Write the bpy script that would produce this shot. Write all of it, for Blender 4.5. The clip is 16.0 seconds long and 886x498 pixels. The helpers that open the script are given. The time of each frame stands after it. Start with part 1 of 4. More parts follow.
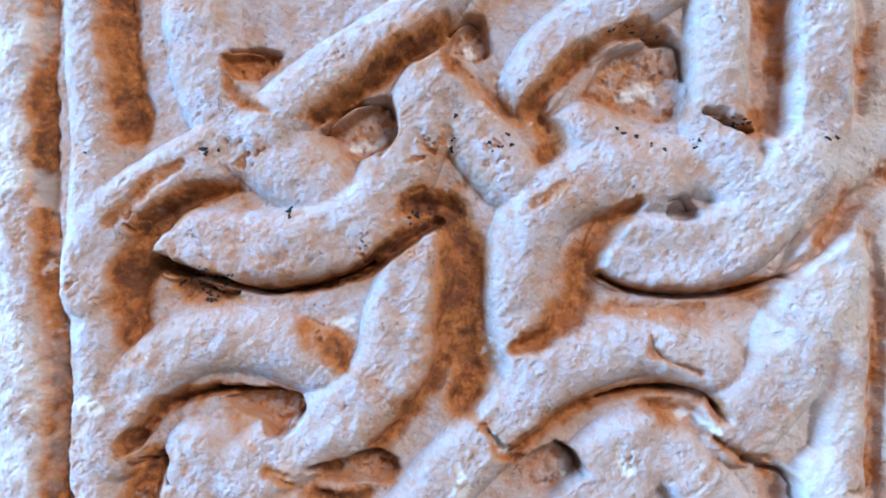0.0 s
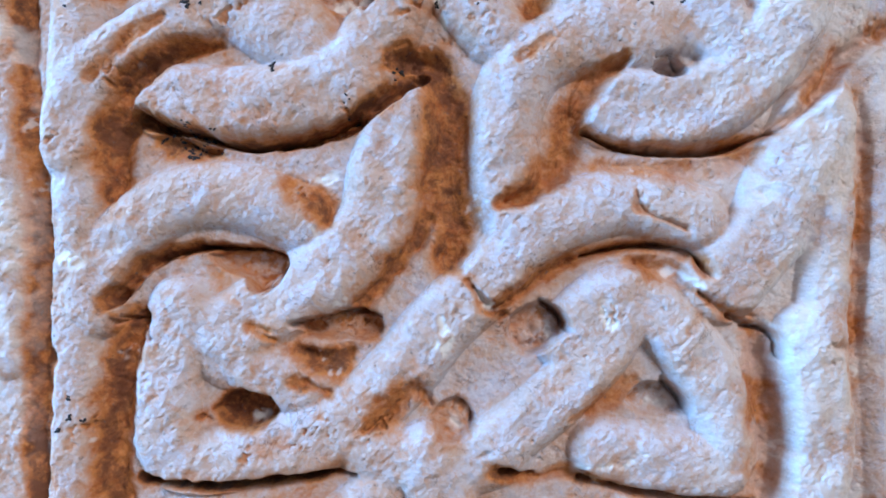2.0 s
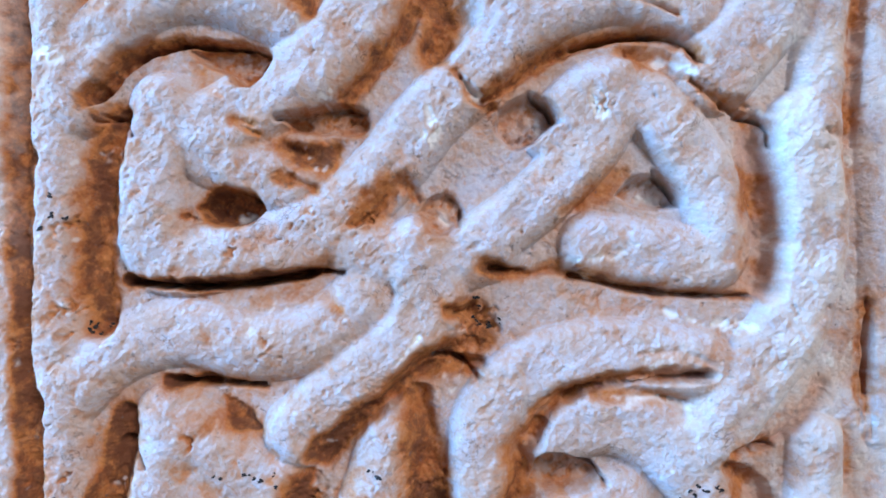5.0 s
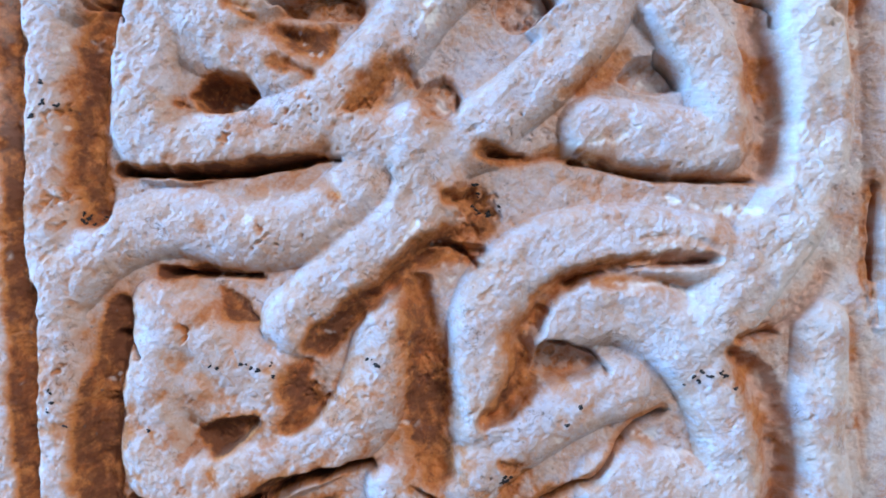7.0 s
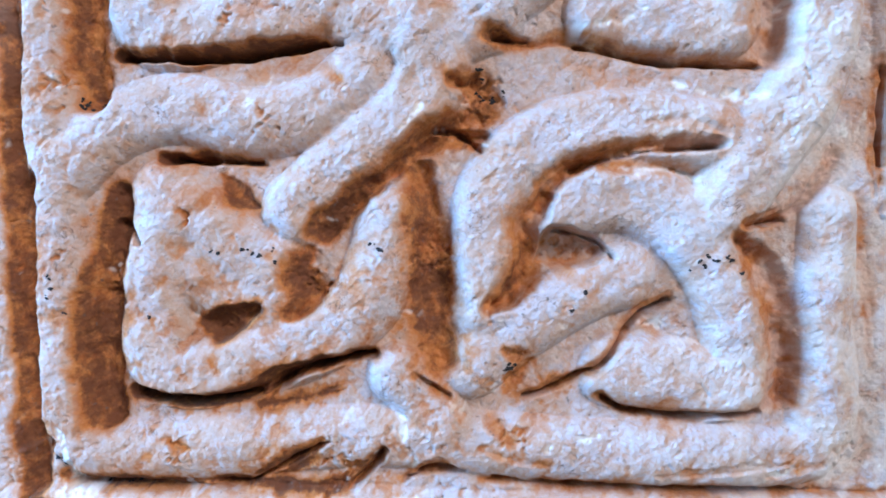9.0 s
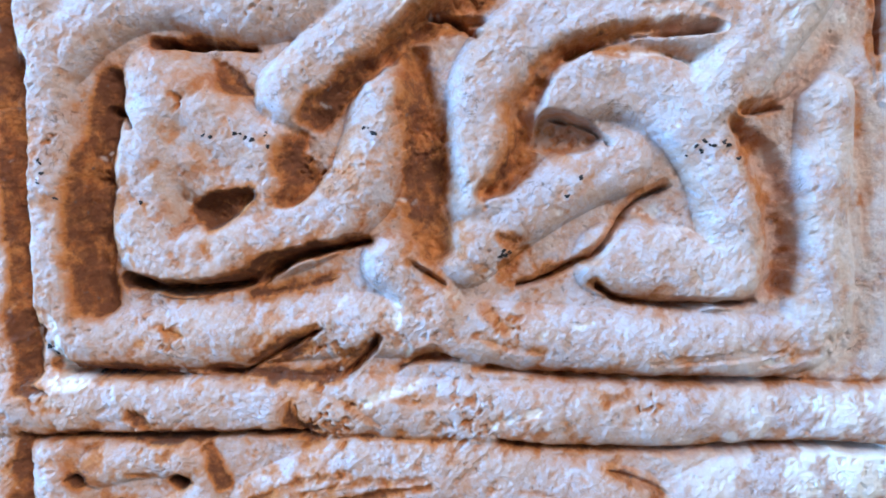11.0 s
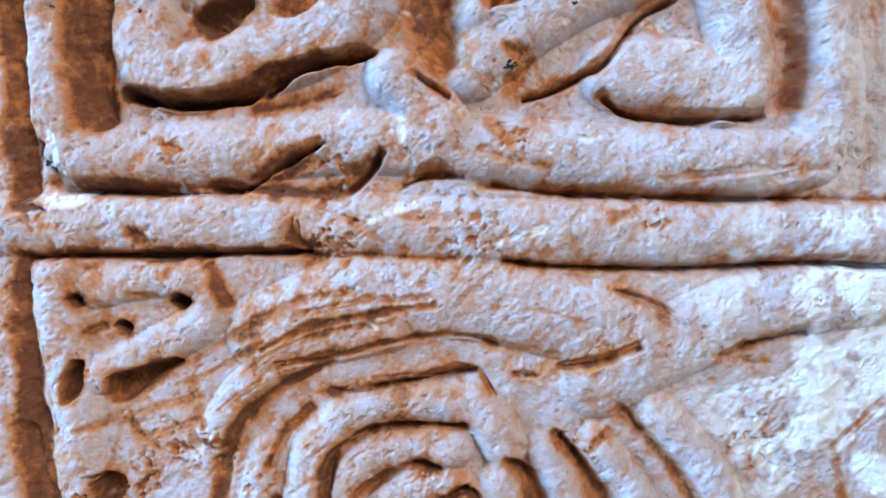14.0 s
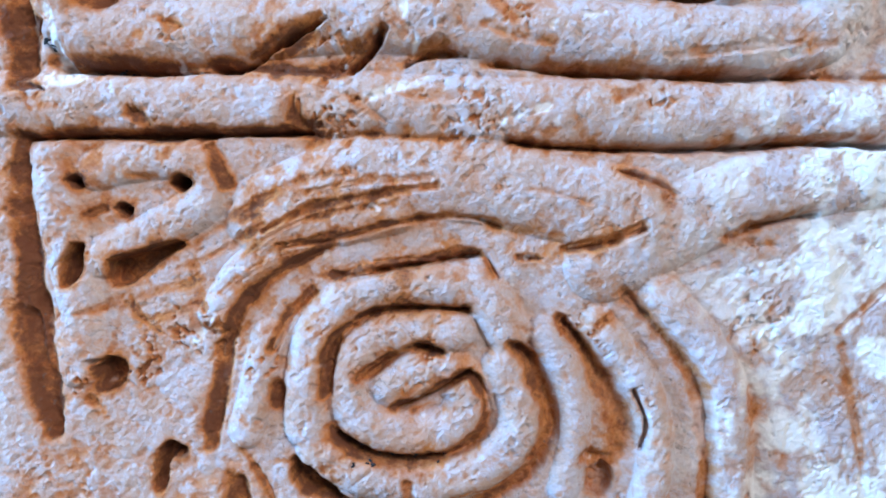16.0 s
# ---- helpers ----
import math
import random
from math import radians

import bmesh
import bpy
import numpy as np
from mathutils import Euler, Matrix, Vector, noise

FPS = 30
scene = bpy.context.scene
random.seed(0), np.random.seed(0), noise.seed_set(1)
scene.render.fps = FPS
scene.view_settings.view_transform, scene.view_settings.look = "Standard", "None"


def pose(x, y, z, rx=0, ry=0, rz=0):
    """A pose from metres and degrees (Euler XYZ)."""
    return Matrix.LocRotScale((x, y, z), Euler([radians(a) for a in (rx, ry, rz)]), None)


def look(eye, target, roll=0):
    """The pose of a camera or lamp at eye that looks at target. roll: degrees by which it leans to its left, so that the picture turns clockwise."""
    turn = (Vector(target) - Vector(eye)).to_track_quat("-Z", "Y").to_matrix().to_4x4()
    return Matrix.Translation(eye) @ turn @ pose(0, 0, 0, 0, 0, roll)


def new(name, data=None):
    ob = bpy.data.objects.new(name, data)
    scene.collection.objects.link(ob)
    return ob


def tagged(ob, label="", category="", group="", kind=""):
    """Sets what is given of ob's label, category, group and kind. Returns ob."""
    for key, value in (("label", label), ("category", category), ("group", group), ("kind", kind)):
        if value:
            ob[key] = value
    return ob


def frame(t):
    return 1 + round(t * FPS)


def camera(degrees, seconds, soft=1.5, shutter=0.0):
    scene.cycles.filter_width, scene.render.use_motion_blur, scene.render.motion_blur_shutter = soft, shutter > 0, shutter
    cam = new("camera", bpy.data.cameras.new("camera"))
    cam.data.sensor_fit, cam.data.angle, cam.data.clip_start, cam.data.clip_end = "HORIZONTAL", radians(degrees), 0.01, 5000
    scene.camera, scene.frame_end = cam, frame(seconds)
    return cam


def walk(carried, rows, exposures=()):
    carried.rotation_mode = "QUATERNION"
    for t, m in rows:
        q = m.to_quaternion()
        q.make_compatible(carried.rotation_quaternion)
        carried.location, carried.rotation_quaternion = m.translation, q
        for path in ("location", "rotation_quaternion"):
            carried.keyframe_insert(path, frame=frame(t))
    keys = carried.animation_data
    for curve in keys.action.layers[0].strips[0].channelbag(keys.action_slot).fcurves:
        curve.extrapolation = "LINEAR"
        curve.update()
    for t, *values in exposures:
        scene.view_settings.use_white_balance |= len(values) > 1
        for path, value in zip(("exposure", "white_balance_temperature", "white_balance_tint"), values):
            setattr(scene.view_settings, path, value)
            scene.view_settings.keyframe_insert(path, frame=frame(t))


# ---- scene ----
cam = camera(66.0, 16.0, soft=1.8)
PATH = [
    (0, (0.00620, -0.30853, 1.48766), (0.00046, -0.00875, 1.49744), 0.144),
    (0.5, (0.00778, -0.30675, 1.47294), (0.00218, -0.00694, 1.48198), 0.145),
    (1, (0.00903, -0.30582, 1.45890), (0.00385, -0.00595, 1.46638), 0.216),
    (1.5, (0.01039, -0.30528, 1.44384), (0.00575, -0.00537, 1.44941), 0.292),
    (2, (0.01171, -0.30484, 1.43002), (0.00755, -0.00489, 1.43363), 0.337),
    (2.5, (0.01340, -0.30433, 1.41483), (0.00963, -0.00436, 1.41665), 0.334),
    (3, (0.01473, -0.30366, 1.40012), (0.01120, -0.00368, 1.40039), 0.279),
    (3.5, (0.01601, -0.30280, 1.38379), (0.01259, -0.00282, 1.38279), 0.181),
    (4, (0.01609, -0.30177, 1.37095), (0.01268, -0.00180, 1.36893), 0.051),
    (6.5, (0.01734, -0.29605, 1.31099), (0.01341, 0.00388, 1.30575), -0.582),
    (7, (0.01712, -0.29515, 1.29976), (0.01318, 0.00477, 1.29388), -0.637),
    (7.5, (0.01663, -0.29439, 1.28761), (0.01272, 0.00551, 1.28100), -0.661),
    (8, (0.01601, -0.29379, 1.27659), (0.01220, 0.00609, 1.26918), -0.657),
    (8.5, (0.01531, -0.29334, 1.26485), (0.01165, 0.00652, 1.25655), -0.632),
    (9, (0.01461, -0.29301, 1.25417), (0.01112, 0.00683, 1.24494), -0.592),
    (11.5, (0.01588, -0.29232, 1.19673), (0.01335, 0.00735, 1.18277), -0.403),
    (12, (0.01568, -0.29223, 1.18337), (0.01328, 0.00739, 1.16857), -0.392),
    (12.5, (0.01499, -0.29215, 1.17116), (0.01273, 0.00743, 1.15553), -0.387),
    (13, (0.01418, -0.29209, 1.15844), (0.01204, 0.00745, 1.14198), -0.382),
    (13.5, (0.01328, -0.29205, 1.14723), (0.01125, 0.00744, 1.12990), -0.373),
    (14, (0.01257, -0.29207, 1.13590), (0.01064, 0.00737, 1.11761), -0.354),
    (14.5, (0.01185, -0.29214, 1.12567), (0.00998, 0.00723, 1.10631), -0.326),
    (15, (0.01127, -0.29225, 1.11484), (0.00939, 0.00703, 1.09425), -0.296),
    (15.5, (0.01090, -0.29237, 1.10411), (0.00885, 0.00682, 1.08215), -0.282),
    (16, (0.01166, -0.29239, 1.09000), (0.00916, 0.00668, 1.06656), -0.320),
]
EXPOSURES = [(0.0, 0.34, 5550, 9), (2.0, 0.26, 5450, 9), (4.0, 0.34, 5380, 9), (8.0, 0.28, 5450, 9), (9.0, 0.48, 5500, 9), (11.5, 0.40, 5520, 9), (16.0, 0.44, 5520, 9)]
walk(cam, [(t, look(eye, target, roll)) for t, eye, target, roll in PATH], EXPOSURES)

# ---- world and light ----
SUN_FROM = Vector((0.40, -0.72, 0.60)).normalized()
world = bpy.data.worlds.new("sky")
scene.world = world
world.use_nodes = True
wn = world.node_tree.nodes
sky = wn.new("ShaderNodeTexSky")
sky.sky_type = "NISHITA"
sky.sun_disc = False
sky.sun_elevation = math.asin(SUN_FROM.z)
sky.sun_rotation = math.atan2(SUN_FROM.x, SUN_FROM.y)
world.node_tree.links.new(sky.outputs["Color"], wn["Background"].inputs["Color"])
wn["Background"].inputs["Strength"].default_value = 0.05
sun = new("sun", bpy.data.lights.new("sun", "SUN"))
sun.data.energy = 2.2
sun.data.angle = radians(22)
sun.data.color = (1.0, 0.90, 0.81)
sun.matrix_world = look(SUN_FROM * 4 + Vector((0, 0, 1.3)), (0, 0, 1.3))

# added blue fill lamp standing in for sky on the left; no window is known
blue_fill_light = new("blue_fill_light", bpy.data.lights.new("blue_fill_light", "AREA"))
blue_fill_light.data.shape = "RECTANGLE"
blue_fill_light.data.size, blue_fill_light.data.size_y = 2.7, 3.1
blue_fill_light.data.energy = 1150
blue_fill_light.data.color = (0.30, 0.60, 1.0)
blue_fill_light.matrix_world = look((-4.38, -0.50, 2.8), (0.0, -0.20, 1.5))


# ---- materials ----
class Nodes:
    """Short calls to lay out a material's nodes."""

    def __init__(self, name, roughness):
        self.mat = bpy.data.materials.new(name)
        self.mat.use_nodes = True
        self.tree = self.mat.node_tree
        self.bsdf = self.tree.nodes["Principled BSDF"]
        self.bsdf.inputs["Roughness"].default_value = roughness
        self.bsdf.inputs["Specular IOR Level"].default_value = 0.18
        self.place = self.add("ShaderNodeTexCoord").outputs["Object"]

    def add(self, kind):
        return self.tree.nodes.new(kind)

    def link(self, a, b):
        self.tree.links.new(a, b)

    def noise(self, scale, detail=4.0, rough=0.6, warp=0.0, stretch=None):
        n = self.add("ShaderNodeTexNoise")
        n.inputs["Scale"].default_value = scale
        n.inputs["Detail"].default_value = detail
        n.inputs["Roughness"].default_value = rough
        n.inputs["Distortion"].default_value = warp
        at = self.place
        if stretch:
            m = self.add("ShaderNodeMapping")
            m.inputs["Scale"].default_value = stretch
            m.inputs["Rotation"].default_value = (0, radians(35), 0)
            self.link(at, m.inputs["Vector"])
            at = m.outputs["Vector"]
        self.link(at, n.inputs["Vector"])
        return n.outputs["Fac"]

    def ramp(self, fac, low, high):
        r = self.add("ShaderNodeMapRange")
        r.interpolation_type = "SMOOTHSTEP"
        r.inputs["From Min"].default_value = low
        r.inputs["From Max"].default_value = high
        self.link(fac, r.inputs["Value"])
        return r.outputs["Result"]

    def math(self, how, a, b):
        m = self.add("ShaderNodeMath")
        m.operation = how
        for k, v in enumerate((a, b)):
            if isinstance(v, (int, float)):
                m.inputs[k].default_value = v
            else:
                self.link(v, m.inputs[k])
        return m.outputs["Value"]

    def attribute(self, name):
        a = self.add("ShaderNodeAttribute")
        a.attribute_name = name
        return a.outputs["Fac"]

    def mix(self, fac, a, b):
        m = self.add("ShaderNodeMix")
        m.data_type = "RGBA"
        if isinstance(fac, float):
            m.inputs["Factor"].default_value = fac
        else:
            self.link(fac, m.inputs["Factor"])
        for k, v in (("A", a), ("B", b)):
            socket = [s for s in m.inputs if s.name == k and s.type == "RGBA"][0]
            if isinstance(v, tuple):
                socket.default_value = (*v, 1)
            else:
                self.link(v, socket)
        return [s for s in m.outputs if s.type == "RGBA"][0]

    def finish(self, colour, relief, strength, distance):
        self.link(colour, self.bsdf.inputs["Base Color"])
        b = self.add("ShaderNodeBump")
        b.inputs["Strength"].default_value = strength
        b.inputs["Distance"].default_value = distance
        self.link(relief, b.inputs["Height"])
        self.link(b.outputs["Normal"], self.bsdf.inputs["Normal"])
        return self.mat


def limestone():
    """Pale lilac-grey limestone with tan patches and ochre iron staining in the cut ground, which also carries painted
    shading.
    """
    n = Nodes("weathered_limestone", 0.82)
    patches = n.ramp(n.noise(62, 6, 0.7, 0.6), 0.42, 0.60)
    col = n.mix(patches, (0.48, 0.42, 0.44), (0.46, 0.32, 0.255))
    broad = n.ramp(n.noise(17, 5, 0.65, 0.4), 0.42, 0.62)
    col = n.mix(n.math("MULTIPLY", broad, 0.55), col, (0.43, 0.315, 0.27))
    grain = n.ramp(n.noise(380, 5, 0.7), 0.40, 0.75)
    col = n.mix(n.math("MULTIPLY", grain, 0.30), col, (0.66, 0.59, 0.575))
    rusty = n.ramp(n.noise(170, 6, 0.75, 0.8), 0.50, 0.64)
    col = n.mix(n.math("MULTIPLY", rusty, 0.65), col, (0.44, 0.23, 0.14))
    stain_shade = n.attribute("stain_shade")
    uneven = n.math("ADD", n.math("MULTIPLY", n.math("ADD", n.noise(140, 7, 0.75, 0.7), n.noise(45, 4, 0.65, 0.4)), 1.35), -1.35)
    uneven_stain_shade = n.math("ADD", stain_shade, uneven)
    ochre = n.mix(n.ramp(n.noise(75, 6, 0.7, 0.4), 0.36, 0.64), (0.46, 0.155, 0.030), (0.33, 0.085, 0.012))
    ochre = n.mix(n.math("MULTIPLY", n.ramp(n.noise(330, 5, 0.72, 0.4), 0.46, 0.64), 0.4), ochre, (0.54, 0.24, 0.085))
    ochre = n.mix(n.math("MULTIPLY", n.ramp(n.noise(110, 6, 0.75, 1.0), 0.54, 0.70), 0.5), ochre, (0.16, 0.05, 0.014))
    # near-black brown in the heaviest stain deepens the groove shadows by colour
    ochre = n.mix(n.math("MULTIPLY", n.ramp(n.math("ADD", uneven_stain_shade, n.math("MULTIPLY", n.noise(85, 5, 0.7, 0.6), 0.9)), 1.30, 1.85), 0.9), ochre, (0.085, 0.020, 0.005))
    col = n.mix(n.math("MULTIPLY", n.ramp(uneven_stain_shade, -0.1, 0.65), 0.8), col, (0.47, 0.275, 0.18))
    col = n.mix(n.math("MULTIPLY", n.ramp(uneven_stain_shade, 0.16, 1.02), 0.93), col, ochre)
    specks = n.ramp(n.noise(300, 4, 0.6), 0.64, 0.72)
    col = n.mix(n.math("MULTIPLY", specks, 0.6), col, (0.12, 0.095, 0.085))
    away = n.add("ShaderNodeMath")
    away.operation = "ABSOLUTE"
    n.link(n.math("SUBTRACT", n.noise(95, 5, 0.62, 1.2), 0.5), away.inputs[0])
    hair = n.math("MULTIPLY", n.math("SUBTRACT", 1.0, n.ramp(away.outputs["Value"], 0.004, 0.016)), n.ramp(n.noise(38, 4, 0.6), 0.56, 0.66))
    col = n.mix(n.math("MULTIPLY", hair, 0.55), col, (0.10, 0.05, 0.032))
    fresh = n.attribute("fresh")
    col = n.mix(fresh, col, (0.78, 0.74, 0.70))
    relief = n.math("ADD", n.noise(700, 5, 0.7), n.math("MULTIPLY", n.noise(230, 4, 0.65, 0.4, (1.0, 1.0, 1.5)), 1.4))
    relief = n.math("SUBTRACT", relief, n.math("MULTIPLY", hair, 0.8))
    return n.finish(col, relief, 0.62, 0.0012)


def plain_stone():
    n = Nodes("rough_limestone", 0.85)
    col = n.mix(n.ramp(n.noise(22, 5), 0.35, 0.65), (0.50, 0.46, 0.44), (0.40, 0.31, 0.25))
    return n.finish(col, n.noise(150, 6, 0.7), 0.8, 0.003)


def soil():
    n = Nodes("dry_soil", 0.95)
    col = n.mix(n.ramp(n.noise(3, 6, 0.65), 0.3, 0.7), (0.30, 0.20, 0.12), (0.20, 0.13, 0.08))
    return n.finish(col, n.noise(40, 6, 0.7), 0.8, 0.02)


def lichen_black():
    n = Nodes("black_lichen", 0.9)
    col = n.mix(n.noise(900, 3), (0.012, 0.011, 0.012), (0.04, 0.035, 0.035))
    return n.finish(col, n.noise(1500, 3), 0.5, 0.0005)


def plaster():
    n = Nodes("ochre_plaster", 0.9)
    col = n.mix(n.ramp(n.noise(2.5, 6, 0.65), 0.3, 0.7), (0.55, 0.34, 0.19), (0.42, 0.24, 0.13))
    return n.finish(col, n.noise(60, 6, 0.7), 0.6, 0.006)


PLASTER = plaster()
STONE, ROUGH, SOIL, LICHEN = limestone(), plain_stone(), soil(), lichen_black()


def part(name, bm, material, parent=None, label=""):
    me = bpy.data.meshes.new(name)
    bm.to_mesh(me)
    bm.free()
    me.materials.append(material)
    ob = new(name, me)
    ob.parent = parent
    return tagged(ob, label)


def block(x0, x1, y0, y1, z0, z1, bevel=0.004):
    bm = bmesh.new()
    bmesh.ops.create_cube(bm, size=1, matrix=Matrix.LocRotScale(
        ((x0 + x1) / 2, (y0 + y1) / 2, (z0 + z1) / 2), None, (x1 - x0, y1 - y0, z1 - z0)))
    if bevel:
        bmesh.ops.bevel(bm, geom=bm.edges[:], offset=bevel, segments=2, affect="EDGES")
    return bm


# ---- ground ----
bm = bmesh.new()
bmesh.ops.create_grid(bm, x_segments=40, y_segments=40, size=300)
tagged(part("ground", bm, SOIL), "bare brown soil round the foot of the stone", "ground", kind="structure")

# ---- unseen plain walls added for light: east bounces warm, west frames the blue fill ----
def unseen_wall(name, *box):
    tagged(part(name, block(*box, 0.008), PLASTER), "unseen ochre plastered wall added to shape the light", "wall", kind="structure")


unseen_wall("bounce_wall_east", 1.3, 1.6, -3.4, 1.5, 0, 2.4)
unseen_wall("fill_frame_foot", -4.7, -4.4, -3.4, 1.5, 0, 1.2)
unseen_wall("fill_frame_head", -4.7, -4.4, -3.4, 1.5, 4.4, 4.8)
unseen_wall("fill_frame_near", -4.7, -4.4, -3.4, -1.90, 1.2, 4.4)
unseen_wall("fill_frame_far", -4.7, -4.4, 0.90, 1.5, 1.2, 4.4)

# ---- carved shaft: the face is a field of heights in millimetres over a fine net ----
STEP = 0.55
X0, X1, Z0, Z1 = -232.0, 242.0, -60.0, 630.0
xs, zs = np.arange(X0, X1, STEP), np.arange(Z0, Z1, STEP)
GX, GZ = np.meshgrid(xs, zs)
rng = np.random.default_rng(7)


def grain(size, stretch=1.0, turn=None):
    """Smooth noise from -1 to 1 with lumps of about that size, drawn out by stretch along a line that is turned by so many degrees."""
    a = radians(rng.uniform(20, 70) if turn is None else turn)
    u = (GX * math.cos(a) + GZ * math.sin(a)) / (size * stretch)
    v = (GZ * math.cos(a) - GX * math.sin(a)) / size
    u, v = u - u.min(), v - v.min()
    net = rng.uniform(-1, 1, (int(v.max()) + 3, int(u.max()) + 3))
    i, j = v.astype(int), u.astype(int)
    a, b = v - i, u - j
    a, b = a * a * a * (a * (6 * a - 15) + 10), b * b * b * (b * (6 * b - 15) + 10)
    return (net[i, j] * (1 - b) + net[i, j + 1] * b) * (1 - a) + (net[i + 1, j] * (1 - b) + net[i + 1, j + 1] * b) * a


BLEND = 1.4
piled = np.full(GX.shape, math.exp(-1.0 / BLEND))
cut = np.zeros(GX.shape)
stain_shade = np.zeros(GX.shape)
owner = np.full(GX.shape, -1)
nearest = np.full(GX.shape, 1.25)
strand_names = []
crack = np.zeros(GX.shape)
bare = np.zeros(GX.shape)
broken = np.zeros(GX.shape)
pocket = np.zeros(GX.shape)
WIDEN = grain(6)
WOBBLE = 1.2 * grain(13) + 0.8 * grain(5.5) + 0.35 * grain(2.4)
FADE = np.clip(0.88 + 0.35 * grain(18) + 0.18 * grain(6), 0.4, 1.2)


def smooth(a, b, x):
    s = np.clip((x - a) / (b - a), 0, 1)
    return s * s * (3 - 2 * s)


def curve_through(points, steps=5):
    """A smooth line through the points."""
    p = np.array(points, float)
    p = np.vstack([2 * p[0] - p[1], p, 2 * p[-1] - p[-2]])
    out = []
    for k in range(1, len(p) - 2):
        for s in np.arange(steps) / steps:
            out.append(0.5 * (2 * p[k] + (p[k + 1] - p[k - 1]) * s + (2 * p[k - 1] - 5 * p[k] + 4 * p[k + 1] - p[k + 2]) * s * s
                              + (3 * p[k] - p[k - 1] - 3 * p[k + 1] + p[k + 2]) * s ** 3))
    return np.vstack([out, p[-2]])


def reach(points, margin):
    """The part of the net round a line, the distance to it there, and the line's width at the nearest place."""
    line = curve_through(points)
    lo, hi = line[:, :2].min(0) - margin, line[:, :2].max(0) + margin
    i0, i1 = np.clip(np.searchsorted(zs, (lo[1], hi[1])), 0, len(zs))
    j0, j1 = np.clip(np.searchsorted(xs, (lo[0], hi[0])), 0, len(xs))
    box = (slice(i0, i1), slice(j0, j1))
    x, z = GX[box], GZ[box]
    best, width = np.full(x.shape, 1e9), np.zeros(x.shape)
    for a, b in zip(line[:-1], line[1:]):
        d = b[:2] - a[:2]
        s = np.clip(((x - a[0]) * d[0] + (z - a[1]) * d[1]) / max(d @ d, 1e-9), 0, 1)
        far = np.hypot(x - a[0] - s * d[0], z - a[1] - s * d[1])
        near = far < best
        best = np.where(near, far, best)
        if line.shape[1] > 2:
            width = np.where(near, a[2] + s * (b[2] - a[2]), width)
    return box, best, width


def strand(name, half, swell, *points):
    """A raised round band of the carving, half its width and its rise in millimetres."""
    box, d, _ = reach(points, half * 1.5)
    s = d / half
    rise = 1.6 * swell * np.clip(1 - (s / 1.2) ** 2.1, 0, 1) ** 0.65 - 1.5
    piled[box] += np.exp(rise / BLEND) - math.exp(-1.5 / BLEND)
    mine = s < nearest[box]
    owner[box] = np.where(mine, len(strand_names), owner[box])
    nearest[box] = np.where(mine, s, nearest[box])
    strand_names.append(name)


def groove(depth, *points, shoulder=6.5):
    """A cut into the face, of that depth; each point has half the cut's width. The right wall is steep, the left one slopes."""
    p = np.array(points, float)
    if depth <= 5:
        p[[0, -1], 2] *= 0.5
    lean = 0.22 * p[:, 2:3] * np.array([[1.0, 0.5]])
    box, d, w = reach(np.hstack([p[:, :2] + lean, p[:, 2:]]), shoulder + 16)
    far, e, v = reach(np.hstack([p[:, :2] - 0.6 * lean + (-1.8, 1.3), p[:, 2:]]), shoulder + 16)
    ragged = np.clip(w / 5, 0.25, 1)
    d = d + WOBBLE[box] * ragged
    if depth > 9:
        core = (1 - smooth(0.3 * w, 1.1 * w + 0.9, d)) * 0.62 * FADE[box]
    else:
        slack = smooth(2.5, 5.0, w)
        core = (1 - smooth(0.0, (0.9 + 0.2 * slack) * w + 0.5 + 0.7 * slack, d)) * 0.58 * FADE[box]
    wide = 0.42 * (1 - smooth(0.0, v + 0.6 * shoulder * np.clip(v / 5, 0.3, 1), e + WOBBLE[far]))
    if depth <= 3:
        core = core * 0.35
    both = np.zeros(GX.shape)
    both[box] = core
    both[far] += wide
    cut[:] = np.maximum(cut, (1.35 * depth if depth > 9 else 1.3 * depth if depth > 8 else (0.95 * depth + 1.0) * min(1.0, max(0.6, p[:, 2].mean() / 4)) if depth > 3 else 0.75 * depth if depth > 2 else 1.0) * both)
    if depth > 3:
        # shifted up-left: besides groove stain it paints warm shading on strands' right and lower flanks
        stain_shade[far] = np.maximum(stain_shade[far], 0.46 * (1 - smooth(0.0, v + 5 + 6 * np.clip(v / 5, 0.3, 1.2), e + WOBBLE[far])))
    stain_shade[far] = np.maximum(stain_shade[far], (0.55 if depth > 9 else min(1.0, 0.36 + depth / 9) if depth > 2 else 0.42) * (1 - smooth(0.3 * v, v + 1.5 + 4.5 * np.clip(v / 5, 0.3, 1.2), e + WOBBLE[far])))


